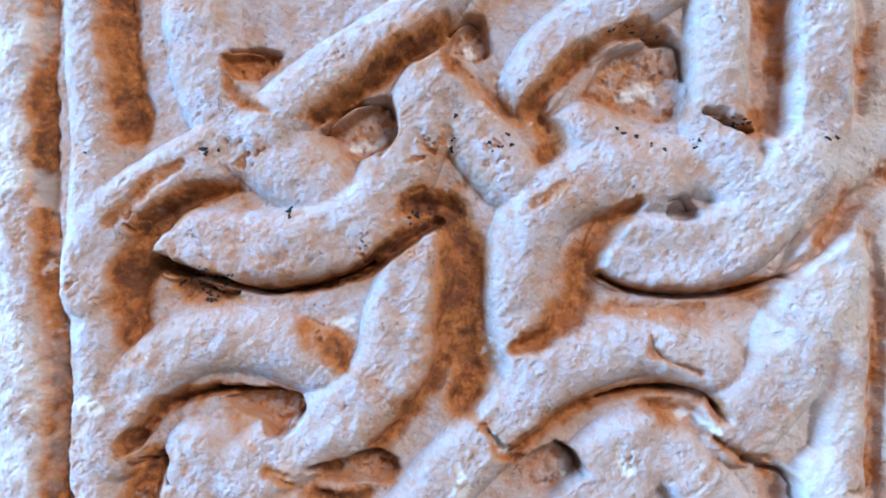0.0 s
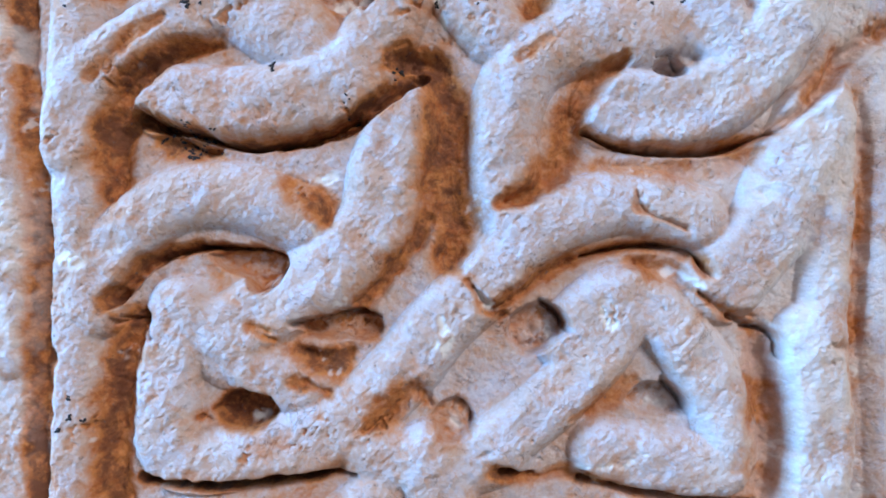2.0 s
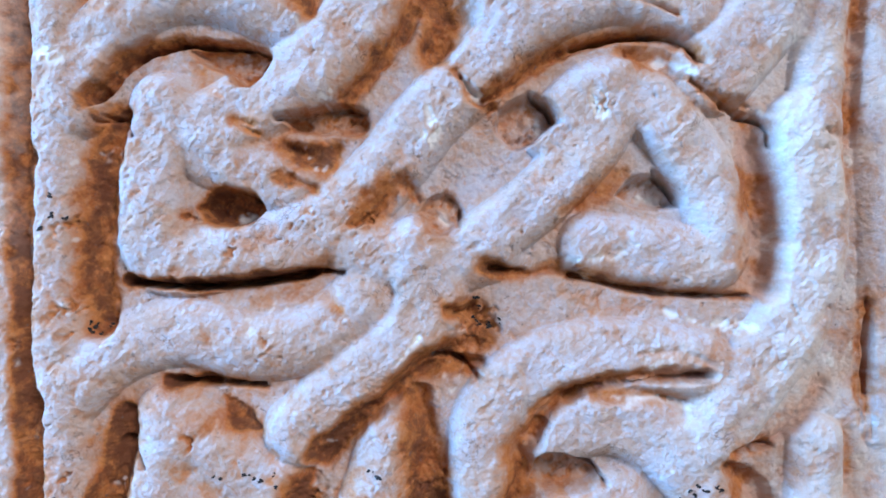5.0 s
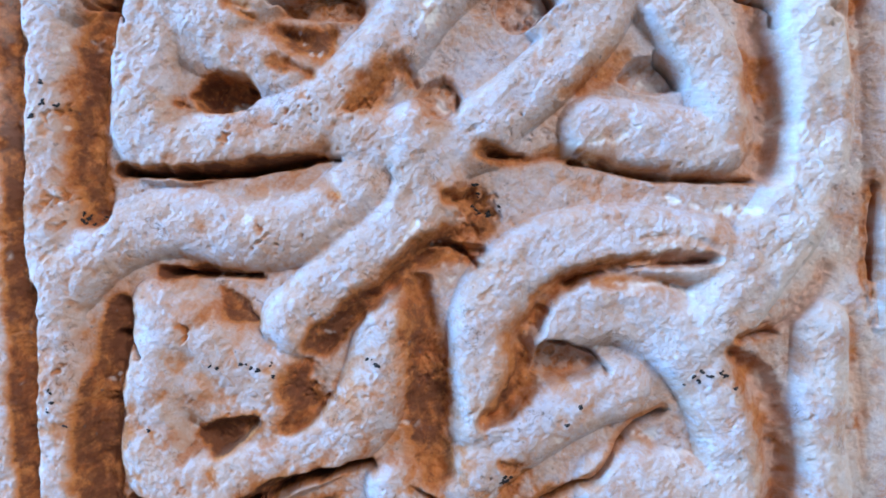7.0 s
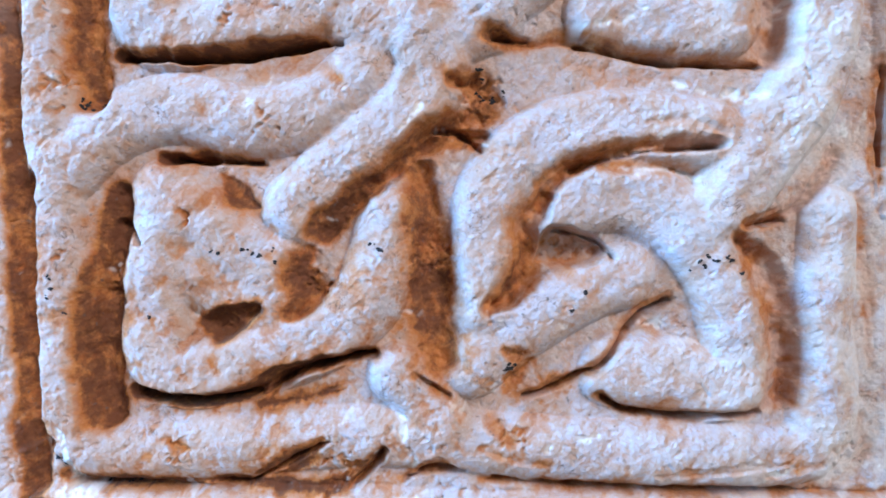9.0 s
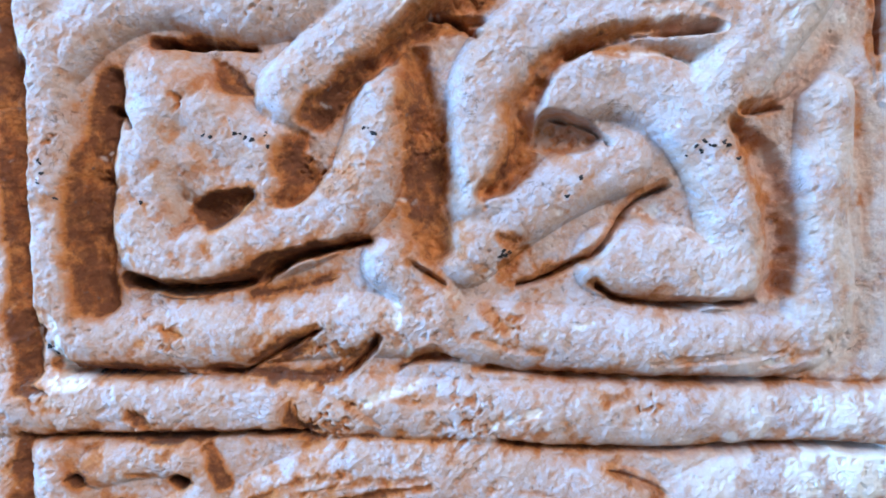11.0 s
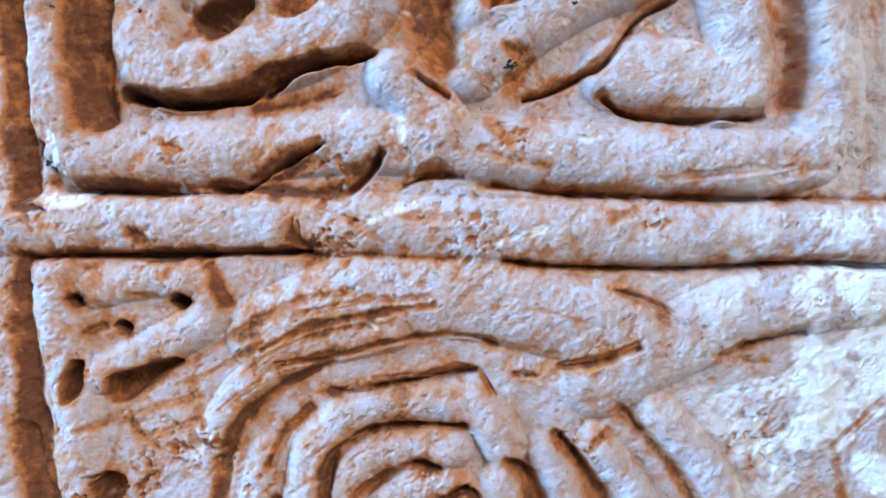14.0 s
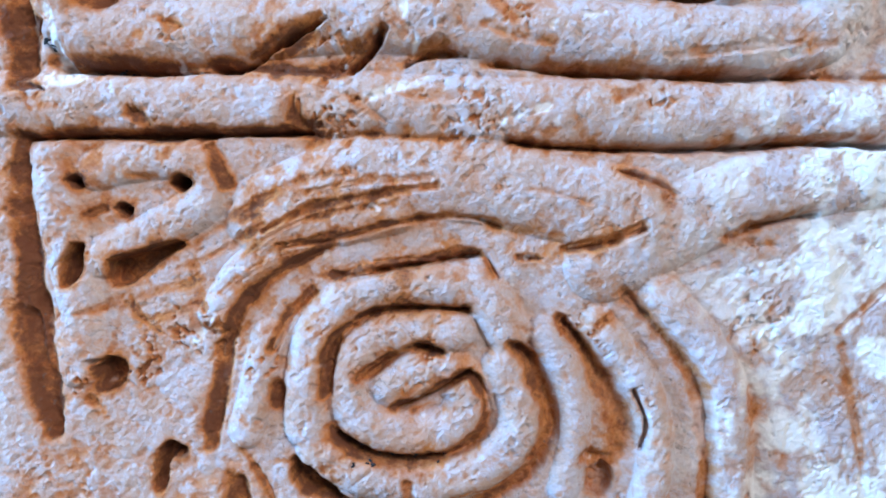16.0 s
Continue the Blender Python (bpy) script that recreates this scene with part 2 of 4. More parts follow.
def hollow(depth, tint, *corners):
    """A pocket between the strands with a rounded outline through the corners, steep walls and a rough floor; tint: how far its floor is stained."""
    ring = list(corners)
    line = curve_through(ring + ring[:1])
    lo, hi = line.min(0) - 9, line.max(0) + 9
    i0, i1 = np.clip(np.searchsorted(zs, (lo[1], hi[1])), 0, len(zs))
    j0, j1 = np.clip(np.searchsorted(xs, (lo[0], hi[0])), 0, len(xs))
    box = (slice(i0, i1), slice(j0, j1))
    x, z = GX[box], GZ[box]
    far, inside = np.full(x.shape, 1e9), np.zeros(x.shape, bool)
    for a, b in zip(line, np.roll(line, -1, 0)):
        d = b - a
        s = np.clip(((x - a[0]) * d[0] + (z - a[1]) * d[1]) / max(d @ d, 1e-9), 0, 1)
        far = np.minimum(far, np.hypot(x - a[0] - s * d[0], z - a[1] - s * d[1]))
        if a[1] != b[1]:
            inside ^= ((a[1] > z) != (b[1] > z)) & (x < a[0] + (z - a[1]) * d[0] / d[1])
    edge = np.where(inside, -far, far) + 0.55 * WOBBLE[box]
    cut[box] = np.maximum(cut[box], depth * (0.86 + 0.14 * FADE[box]) * (1 - smooth(-2.6, 0.7, edge)))
    stain_shade[box] = np.maximum(stain_shade[box], tint * (1 - smooth(-1.5, 4.0, edge)))
    pocket[box] = np.maximum(pocket[box], 1 - smooth(-4.0, -1.0, edge))


def crevice(depth, *points):
    """A narrow dark crack along the foot of a strand, of uneven width."""
    box, d, _ = reach(points, 4)
    d = d + 0.5 * WOBBLE[box]
    crack[box] = np.maximum(crack[box], 1.25 * depth * np.exp(-(np.maximum(d, 0) / (1.05 + 0.35 * WIDEN[box])) ** 2))


def chip(*points):
    """A bright flaked spot or edge, where the skin of the stone has come off."""
    box, d, w = reach(points, 12)
    bare[box] = np.maximum(bare[box], 1 - smooth(0.2 * w, w + 0.8, d + 1.2 * WOBBLE[box]))


def rough(*spots):
    """Spots where the skin is broken into small dark pits; each has its radius."""
    for x, z, r in spots:
        far = np.hypot(GX - x, GZ - z) / r + 0.5 * WIDEN
        broken[:] = np.maximum(broken, 1 - smooth(0.35, 1.25, far))


# the carving: x and z in millimetres from the middle of the face and from one metre up
strand("border_rail", 10.2, 5, (-164.0, 629.0), (-163.0, 596.0), (-161.0, 570.0), (-159.0, 544.0), (-160.0, 515.0), (-159.0, 480.0))
strand("strand", 15.3, 5.5, (-112.0, 629.0), (-110.0, 595.0), (-101.0, 564.0), (-80.0, 542.0), (-57.0, 528.0))
strand("strand", 12.2, 7.5, (-161.0, 478.0), (-157.0, 500.0), (-143.0, 518.0), (-118.0, 534.0), (-85.0, 551.0), (-65.0, 567.0), (-44.0, 583.0), (-16.0, 600.0), (4.0, 623.0))
strand("strand", 14.8, 8.5, (-118.0, 500.0), (-90.0, 498.0), (-61.0, 500.0), (-36.0, 510.0), (-21.0, 531.0), (-11.0, 556.0), (-2.0, 574.0))
strand("strand", 12.8, 6.5, (-149.0, 407.0), (-146.0, 422.0), (-135.0, 439.0), (-112.0, 455.0), (-84.0, 457.0), (-56.0, 447.0))
strand("strand", 14.8, 8, (-9.0, 493.0), (-18.0, 468.0), (-23.0, 445.0), (-41.0, 425.0), (-61.0, 412.0), (-86.0, 397.0))
strand("strand", 12.8, 7, (40.0, 572.0), (52.0, 589.0), (75.0, 605.0), (103.0, 623.0))
strand("strand", 12.8, 6, (2.0, 567.0), (17.0, 546.0), (30.0, 531.0))
strand("strand", 12.8, 7, (125.0, 628.0), (124.0, 584.0), (122.0, 564.0), (124.0, 545.0), (132.0, 530.0))
strand("strand", 11.5, 5, (62.0, 551.0), (85.0, 540.0), (113.0, 535.0), (128.0, 533.0))
strand("strand", 15.3, 8.5, (169.0, 627.0), (168.0, 571.0), (160.0, 538.0), (145.0, 516.0), (127.0, 501.0), (105.0, 496.0), (82.0, 497.0))
strand("strand", 14.0, 7, (97.0, 530.0), (67.0, 528.0), (45.0, 516.0), (35.0, 493.0), (35.0, 468.0), (41.0, 448.0))
strand("strand", 12.8, 6.5, (27.0, 418.0), (42.0, 435.0), (65.0, 450.0), (92.0, 456.0), (119.0, 448.0))
strand("strand", 15.3, 8.5, (172.0, 491.0), (159.0, 463.0), (151.0, 443.0), (131.0, 419.0))
strand("border_rail", 10.7, 5, (177.0, 501.0), (179.0, 468.0), (177.0, 429.0), (174.0, 395.0), (172.0, 360.0))
strand("outer_border", 10.7, 2.5, (-199.0, 630.0), (-198.0, 559.0), (-196.0, 495.0), (-192.0, 444.0), (-190.0, 386.0))
strand("border_rail", 10.7, 5, (-156.0, 493.0), (-157.0, 453.0), (-158.0, 416.0), (-158.0, 374.0), (-157.0, 329.0), (-155.0, 304.0))
strand("strand", 14.3, 8, (170.0, 396.0), (172.0, 367.0), (172.0, 340.0), (164.0, 310.0), (147.0, 286.0), (130.0, 261.0))
strand("strand", 12.5, 6.5, (62.0, 395.0), (78.0, 410.0), (95.0, 411.0), (112.0, 396.0), (127.0, 374.0), (135.0, 350.0), (130.0, 339.0), (103.0, 341.0), (78.0, 345.0))
strand("strand", 11.7, 7.5, (29.0, 345.0), (54.0, 364.0), (76.0, 386.0), (85.0, 401.0))
strand("strand", 13.3, 7, (-110.0, 406.0), (-115.0, 386.0), (-116.0, 359.0), (-110.0, 339.0), (-82.0, 341.0), (-53.0, 347.0), (-28.0, 362.0), (-8.0, 382.0), (7.0, 401.0), (26.0, 418.0))
strand("strand", 11.2, 5.5, (-107.0, 405.0), (-90.0, 395.0), (-75.0, 380.0), (-58.0, 372.0))
strand("strand", 14.0, 8, (2.0, 342.0), (7.0, 320.0), (-8.0, 300.0), (-28.0, 283.0), (-50.0, 263.0))
strand("strand", 12.8, 6, (-155.0, 277.0), (-132.0, 298.0), (-102.0, 307.0), (-70.0, 300.0), (-43.0, 305.0), (-23.0, 320.0))
strand("outer_border", 10.7, 2.5, (205.0, 491.0), (205.0, 404.0), (207.0, 330.0), (208.0, 266.0))
strand("border_rail", 10.2, 5, (-161.0, 341.0), (-160.0, 305.0), (-155.0, 274.0), (-155.0, 242.0), (-156.0, 208.0), (-154.0, 176.0))
strand("strand", 13.3, 7.5, (125.0, 292.0), (88.0, 297.0), (55.0, 291.0), (34.0, 272.0), (29.0, 245.0), (29.0, 221.0))
strand("strand", 13.8, 6.5, (59.0, 264.0), (88.0, 268.0), (112.0, 257.0), (131.0, 230.0), (138.0, 201.0), (133.0, 186.0), (107.0, 190.0), (85.0, 192.0))
strand("strand", 12.2, 6, (23.0, 195.0), (44.0, 211.0), (69.0, 226.0), (88.0, 233.0))
strand("strand", 12.8, 6.5, (-108.0, 270.0), (-93.0, 259.0), (-76.0, 246.0), (-59.0, 238.0))
strand("strand", 13.3, 7, (-106.0, 264.0), (-111.0, 247.0), (-114.0, 225.0), (-113.0, 203.0), (-101.0, 192.0), (-72.0, 197.0), (-43.0, 207.0), (-23.0, 222.0), (-15.0, 241.0), (-10.0, 260.0))
strand("border_rail", 10.7, 5, (176.0, 258.0), (175.0, 230.0), (171.0, 193.0), (171.0, 167.0))
strand("strand", 11.2, 7, (-9.0, 192.0), (1.0, 183.0), (10.0, 170.0))
strand("border_rail", 11.7, 5, (-153.0, 239.0), (-154.0, 209.0), (-152.0, 180.0), (-142.0, 161.0), (-103.0, 159.0), (-31.0, 164.0), (17.0, 162.0), (89.0, 156.0), (160.0, 155.0), (175.0, 173.0), (172.0, 213.0))
strand("crossbar", 11.7, 4, (-203.0, 130.0), (-128.0, 130.0), (-55.0, 130.0), (17.0, 126.0), (113.0, 124.0), (201.0, 123.0), (237.0, 123.0))
strand("leaf", 15.3, 4.5, (-66.0, 82.0), (-22.0, 98.0), (25.0, 96.0), (61.0, 88.0), (92.0, 83.0))
strand("arm", 14.0, 3.6, (78.0, 60.0), (108.0, 76.0), (139.0, 90.0), (169.0, 97.0), (207.0, 102.0))
strand("spiral_ring", 8.7, 4.5, (-51.0, -11.0), (-50.0, 14.0), (-43.0, 34.0), (-23.0, 50.0), (8.0, 52.0), (27.0, 47.0), (37.0, 31.0))
strand("spiral_ring", 8.7, 4.5, (-46.0, -21.0), (-27.0, -32.0), (3.0, -36.0), (32.0, -26.0), (43.0, -6.0), (36.0, 16.0))
strand("spiral_core", 9.2, 4, (13.0, 31.0), (-11.0, 31.0), (-31.0, 19.0), (-30.0, -3.0), (-12.0, -13.0), (13.0, -12.0), (20.0, 4.0), (6.0, 15.0), (-14.0, 7.0))
strand("spiral_ring", 6.1, 3.5, (52.0, 31.0), (64.0, 9.0), (67.0, -14.0), (62.0, -39.0))
strand("spiral_ring", 7.1, 4, (76.0, 33.0), (90.0, 16.0), (100.0, -4.0), (102.0, -26.0), (99.0, -44.0))
strand("spiral_ring", 8.7, 4, (104.0, 45.0), (122.0, 23.0), (133.0, -1.0), (136.0, -44.0))
strand("spiral_ring", 6.6, 3, (-67.0, 29.0), (-73.0, 4.0), (-78.0, -13.0))
strand("ribbon", 7.1, 3, (-89.0, 39.0), (-76.0, 58.0), (-49.0, 73.0), (-11.0, 82.0))
strand("hand", 8.7, 3, (-156.0, 107.0), (-155.0, 78.0), (-149.0, 44.0), (-151.0, 17.0))
strand("hand", 7.7, 3, (-139.0, 102.0), (-120.0, 106.0), (-96.0, 105.0), (-90.0, 90.0), (-119.0, 73.0), (-139.0, 64.0))
strand("strand", 15, 5, (-94, 238), (-77, 229), (-60, 222))
strand("strand", 13, 4, (-104, 405), (-87, 385), (-49, 379))
strand("strand", 13, 5.5, (-24, 345), (4, 336), (32, 343))

groove(6, (-182.5, 632.0, 4.0), (-181.5, 614.0, 4.0), (-181.5, 574.0, 4.0), (-181.5, 534.0, 4.5), (-178.5, 500.0, 4.3), (-174.5, 467.0, 4.3), (-172.5, 431.0, 4.5), (-171.5, 384.0, 4.5))
groove(8, (-149.0, 632.0, 6.1), (-148.0, 613.0, 6.6), (-144.0, 582.0, 7.1), (-140.0, 551.0, 7.1))
groove(3, (-95.0, 574.0, 4.1), (-90.0, 564.0, 3.6), (-76.0, 558.0, 3.1))
groove(6, (-56.0, 556.0, 2.0), (-37.0, 569.0, 3.6), (-22.0, 581.0, 4.1), (-6.0, 590.0, 4.6), (4.0, 598.0, 4.1))
groove(3, (4.0, 582.0, 3.6), (17.0, 569.0, 3.6), (38.0, 554.0, 3.1))
groove(6, (40.0, 559.0, 3.6), (56.0, 576.0, 4.1), (71.0, 589.0, 3.6), (87.0, 595.0, 3.1), (102.0, 595.0, 2.5))
groove(5, (44.0, 558.0, 3.6), (52.0, 547.0, 6.6), (48.0, 537.0, 3.6))
groove(8, (150.0, 630.0, 6.6), (150.0, 612.0, 7.1), (150.0, 573.0, 7.1), (148.0, 552.0, 6.6))
groove(6, (89.0, 518.0, 2.0), (74.0, 506.0, 4.6), (65.0, 490.0, 6.1), (62.0, 473.0, 7.1), (50.0, 460.0, 5.6), (35.0, 454.0, 2.5))
groove(8, (70.0, 486.0, 3.1), (84.0, 480.0, 2.3), (106.0, 477.0, 2.3), (132.0, 479.0, 2.3), (152.0, 485.0, 2.3), (169.0, 498.0, 3.6), (183.0, 516.0, 4.1), (193.0, 526.0, 4.6), (208.0, 534.0, 4.6))
groove(3, (79.0, 471.0, 4.6), (106.0, 468.0, 5.1), (132.0, 469.0, 4.6), (149.0, 478.0, 3.6))
groove(7, (-11.0, 516.0, 4.1), (4.0, 515.0, 7.1), (11.0, 501.0, 9.7), (12.0, 483.0, 10.7), (11.0, 467.0, 11.2), (13.0, 451.0, 11.7), (16.0, 442.0, 9.7), (11.0, 429.0, 6.1))
groove(9, (-1.0, 510.0, 3.7), (-16.0, 500.0, 3.0), (-34.0, 487.0, 2.4), (-57.0, 480.0, 2.6), (-83.0, 478.0, 1.4), (-104.0, 484.0, 2.2), (-120.0, 488.0, 3.3), (-130.0, 491.0, 3.7))
groove(4, (-117.0, 482.0, 6.6), (-104.0, 478.0, 6.1), (-91.0, 475.0, 4.1))
groove(6, (2.0, 447.0, 3.1), (-4.0, 434.0, 3.1), (-15.0, 421.0, 3.1), (-26.0, 408.0, 3.6))
groove(7, (-130.0, 492.0, 3.6), (-138.0, 481.0, 6.1), (-138.0, 467.0, 6.6), (-140.0, 455.0, 2.5))
groove(6, (-92.0, 524.0, 2.3), (-110.0, 521.0, 3.8), (-126.0, 510.0, 4.6), (-135.0, 498.0, 4.6), (-142.0, 484.0, 4.6))
groove(3, (-115.0, 535.0, 2.3), (-134.0, 521.0, 3.1), (-148.0, 507.0, 2.3))
groove(3, (-60.0, 461.0, 6.1), (-47.0, 454.0, 8.7), (-43.0, 445.0, 6.1))
groove(9, (-138.0, 409.0, 2.6), (-124.0, 425.0, 3.0), (-106.0, 432.0, 2.4), (-88.0, 433.0, 2.4), (-70.0, 431.0, 1.8))
groove(2, (-94.0, 423.0, 2.5), (-88.0, 415.0, 3.1), (-80.0, 408.0, 2.0))
groove(7, (-126.0, 402.0, 3.6), (-130.0, 395.0, 6.1), (-133.0, 384.0, 7.1))
groove(3, (-75.0, 398.0, 5.1), (-67.0, 396.0, 3.6))
groove(8, (30.0, 406.0, 2.0), (45.0, 416.0, 3.1), (66.0, 428.0, 3.3), (86.0, 434.0, 2.8), (106.0, 435.0, 2.8), (119.0, 431.0, 3.6), (125.0, 423.0, 2.5))
groove(4, (93.0, 428.0, 5.1), (110.0, 423.0, 5.6), (117.0, 416.0, 3.6))
groove(4, (120.0, 415.0, 2.3), (133.0, 406.0, 2.5), (146.0, 404.0, 3.1))
groove(3, (94.0, 458.0, 1.5), (97.0, 450.0, 1.3), (116.0, 442.0, 1.5))
groove(5, (192.0, 622.0, 4.6), (192.0, 586.0, 5.1), (189.0, 560.0, 4.1))
groove(5, (193.0, 503.0, 3.6), (194.0, 458.0, 3.1), (192.0, 418.0, 3.1), (191.0, 387.0, 3.1))
groove(4, (-16.0, 519.0, 3.6), (-7.0, 523.0, 2.5))
groove(2, (25.0, 576.0, 4.1), (30.0, 565.0, 2.5))
groove(2, (4.0, 550.0, 2.5), (4.0, 539.0, 3.6), (-6.0, 541.0, 2.5))
groove(2, (43.0, 516.0, 2.0), (56.0, 526.0, 2.0))
groove(6, (-171.5, 442.0, 4.5), (-172.5, 404.0, 4.5), (-173.5, 366.0, 4.5), (-173.5, 336.0, 4.5))
groove(5, (-172.5, 318.0, 4.0), (-173.5, 298.0, 4.5), (-172.5, 272.0, 4.5), (-173.5, 257.0, 4.5))
groove(8, (-127.0, 401.0, 5.1), (-132.0, 392.0, 7.1), (-136.0, 374.0, 7.7), (-138.0, 354.0, 7.4), (-138.0, 334.0, 6.9), (-136.0, 310.0, 5.6))
groove(4, (21.0, 417.0, 2.0), (29.0, 407.0, 2.5), (37.0, 404.0, 2.0))
groove(4, (-54.0, 388.0, 5.6), (-41.0, 381.0, 6.6), (-32.0, 387.0, 6.6))
groove(3, (-54.0, 374.0, 5.6), (-41.0, 369.0, 3.6))
groove(3, (-75.0, 397.0, 4.6), (-65.0, 392.0, 2.3))
groove(7, (-98.0, 357.0, 1.3), (-97.0, 357.0, 1.0))
groove(4, (-25.0, 353.0, 3.1), (-14.0, 362.0, 5.6), (-4.0, 371.0, 5.6), (2.0, 364.0, 3.1))
groove(9, (-125.0, 329.0, 1.4), (-110.0, 327.0, 2.0), (-84.0, 327.0, 1.8), (-59.0, 330.0, 1.8), (-36.0, 333.0, 1.7))
groove(2, (-67.0, 319.0, 3.1), (-41.0, 323.0, 4.6), (-30.0, 317.0, 2.5))
groove(3, (67.0, 357.0, 2.5), (82.0, 367.0, 4.6), (94.0, 375.0, 4.1))
groove(8, (148.0, 396.0, 5.1), (151.0, 374.0, 7.1), (153.0, 349.0, 7.7), (152.0, 325.0, 6.6))
groove(7, (34.0, 335.0, 3.1), (49.0, 331.0, 2.8), (67.0, 334.0, 2.3), (82.0, 329.0, 2.3), (105.0, 324.0, 2.3), (130.0, 322.0, 2.3), (150.0, 321.0, 3.1))
groove(2, (67.0, 323.0, 3.6), (87.0, 318.0, 4.1), (112.0, 315.0, 2.5))
groove(6, (18.0, 315.0, 2.0), (28.0, 313.0, 6.1), (32.0, 303.0, 5.6), (17.0, 298.0, 3.6), (4.0, 293.0, 3.1), (-8.0, 280.0, 4.1), (-24.0, 268.0, 4.1), (-36.0, 257.0, 4.1))
groove(6, (10.0, 294.0, 2.0), (21.0, 293.0, 3.1), (28.0, 287.0, 2.3))
groove(4, (199.0, 319.0, 2.0), (198.0, 292.0, 2.0), (200.0, 259.0, 2.0))
groove(3, (177.0, 392.0, 2.0), (187.0, 387.0, 3.6), (189.0, 367.0, 3.6))
groove(2, (189.0, 304.0, 4.6), (192.0, 284.0, 4.6))
groove(3, (2.0, 447.0, 2.5), (14.0, 442.0, 3.6), (24.0, 450.0, 2.0))
groove(2, (117.0, 397.0, 2.0), (122.0, 407.0, 2.0), (114.0, 417.0, 2.0))
groove(6, (-168.5, 384.0, 4.5), (-170.5, 343.0, 4.5), (-172.5, 306.0, 4.0), (-171.5, 269.0, 4.5), (-170.5, 232.0, 4.5), (-168.5, 197.0, 4.9), (-169.5, 161.0, 4.9))
groove(9, (-107.0, 284.0, 2.0), (-87.0, 284.0, 2.0), (-65.0, 282.0, 1.7))
groove(8, (-126.0, 271.0, 3.6), (-128.0, 258.0, 6.1), (-131.0, 245.0, 7.1), (-134.0, 229.0, 7.1), (-136.0, 212.0, 7.7), (-137.0, 194.0, 7.7), (-135.0, 174.0, 6.6))
groove(5, (-82.0, 277.0, 4.1), (-74.0, 268.0, 4.1), (-67.0, 263.0, 2.3))
groove(7, (29.0, 293.0, 3.1), (13.0, 292.0, 5.1), (-1.0, 286.0, 4.3), (-13.0, 275.0, 4.3), (-27.0, 263.0, 4.3), (-38.0, 252.0, 4.6))
groove(5, (-43.0, 244.0, 3.6), (-48.0, 236.0, 6.1), (-45.0, 226.0, 7.1), (-51.0, 217.0, 5.1))
groove(5, (8.0, 296.0, 1.8), (20.0, 295.0, 2.3), (28.0, 287.0, 2.3))
groove(7, (2.0, 279.0, 4.6), (5.0, 267.0, 6.6), (7.0, 250.0, 9.7), (8.0, 230.0, 11.2), (9.0, 210.0, 10.7), (12.0, 197.0, 6.6))
groove(9, (-121.0, 184.0, 1.8), (-104.0, 180.0, 2.4), (-84.0, 180.0, 2.4), (-69.0, 184.0, 2.4), (-54.0, 192.0, 2.4), (-34.0, 197.0, 2.4), (-18.0, 200.0, 1.8))
groove(4, (-67.0, 177.0, 1.8), (-44.0, 181.0, 1.8), (-33.0, 184.0, 1.3))
groove(7, (54.0, 267.0, 3.1), (65.0, 278.0, 3.3), (80.0, 284.0, 2.8), (94.0, 287.0, 2.8), (114.0, 288.0, 2.5), (129.0, 288.0, 2.0))
groove(3, (80.0, 278.0, 3.1), (102.0, 278.0, 3.6), (121.0, 276.0, 2.5))
groove(2, (99.0, 296.0, 2.0), (116.0, 298.0, 2.5), (131.0, 291.0, 2.0))
groove(7, (55.0, 267.0, 3.6), (48.0, 254.0, 5.6), (48.0, 240.0, 6.6), (40.0, 225.0, 5.1), (33.0, 220.0, 2.3))
groove(6, (140.0, 253.0, 2.3), (157.0, 258.0, 2.3), (172.0, 270.0, 3.3), (179.0, 282.0, 3.1))
groove(8, (138.0, 247.0, 3.1), (149.0, 234.0, 6.6), (156.0, 214.0, 9.2), (158.0, 194.0, 9.2), (156.0, 180.0, 6.1))
groove(5, (110.0, 223.0, 1.4), (95.0, 216.0, 2.0), (88.0, 205.0, 2.3), (77.0, 194.0, 2.2), (65.0, 187.0, 1.9), (44.0, 180.0, 1.9))
groove(3, (99.0, 212.0, 6.6), (105.0, 207.0, 4.6))
groove(8, (79.0, 181.0, 2.0), (89.0, 175.0, 2.3), (114.0, 172.0, 2.3), (145.0, 173.0, 2.3))
groove(4, (200.0, 313.0, 2.3), (197.0, 294.0, 2.3), (198.0, 265.0, 2.3))
groove(3, (190.0, 265.0, 3.1), (194.0, 228.0, 3.1), (196.0, 192.0, 3.1))
groove(2, (0.0, 191.0, 1.8), (13.0, 183.0, 1.5), (20.0, 173.0, 2.5))
groove(3, (40.0, 200.0, 2.3), (47.0, 195.0, 3.6), (40.0, 183.0, 3.1))
groove(7, (-167.5, 276.0, 4.5), (-168.5, 229.0, 4.5), (-168.5, 192.0, 4.5), (-166.5, 160.0, 4.9), (-166.5, 144.0, 4.5))
groove(7, (-165.0, 155.0, 3.1), (-159.0, 163.0, 2.3))
groove(5, (-154.0, 147.0, 3.1), (-131.0, 144.0, 3.1), (-106.0, 143.0, 2.3), (-76.0, 144.0, 1.8), (-57.0, 142.0, 1.8), (-32.0, 142.0, 2.3), (-22.0, 150.0, 2.8), (-14.0, 159.0, 2.8))
groove(4, (-69.0, 147.0, 1.3), (-51.0, 157.0, 2.8), (-39.0, 163.0, 2.8))
groove(3, (-52.0, 151.0, 4.6), (-42.0, 155.0, 4.6))
groove(4, (-7.0, 144.0, 1.8), (7.0, 150.0, 2.8), (22.0, 148.0, 1.8))
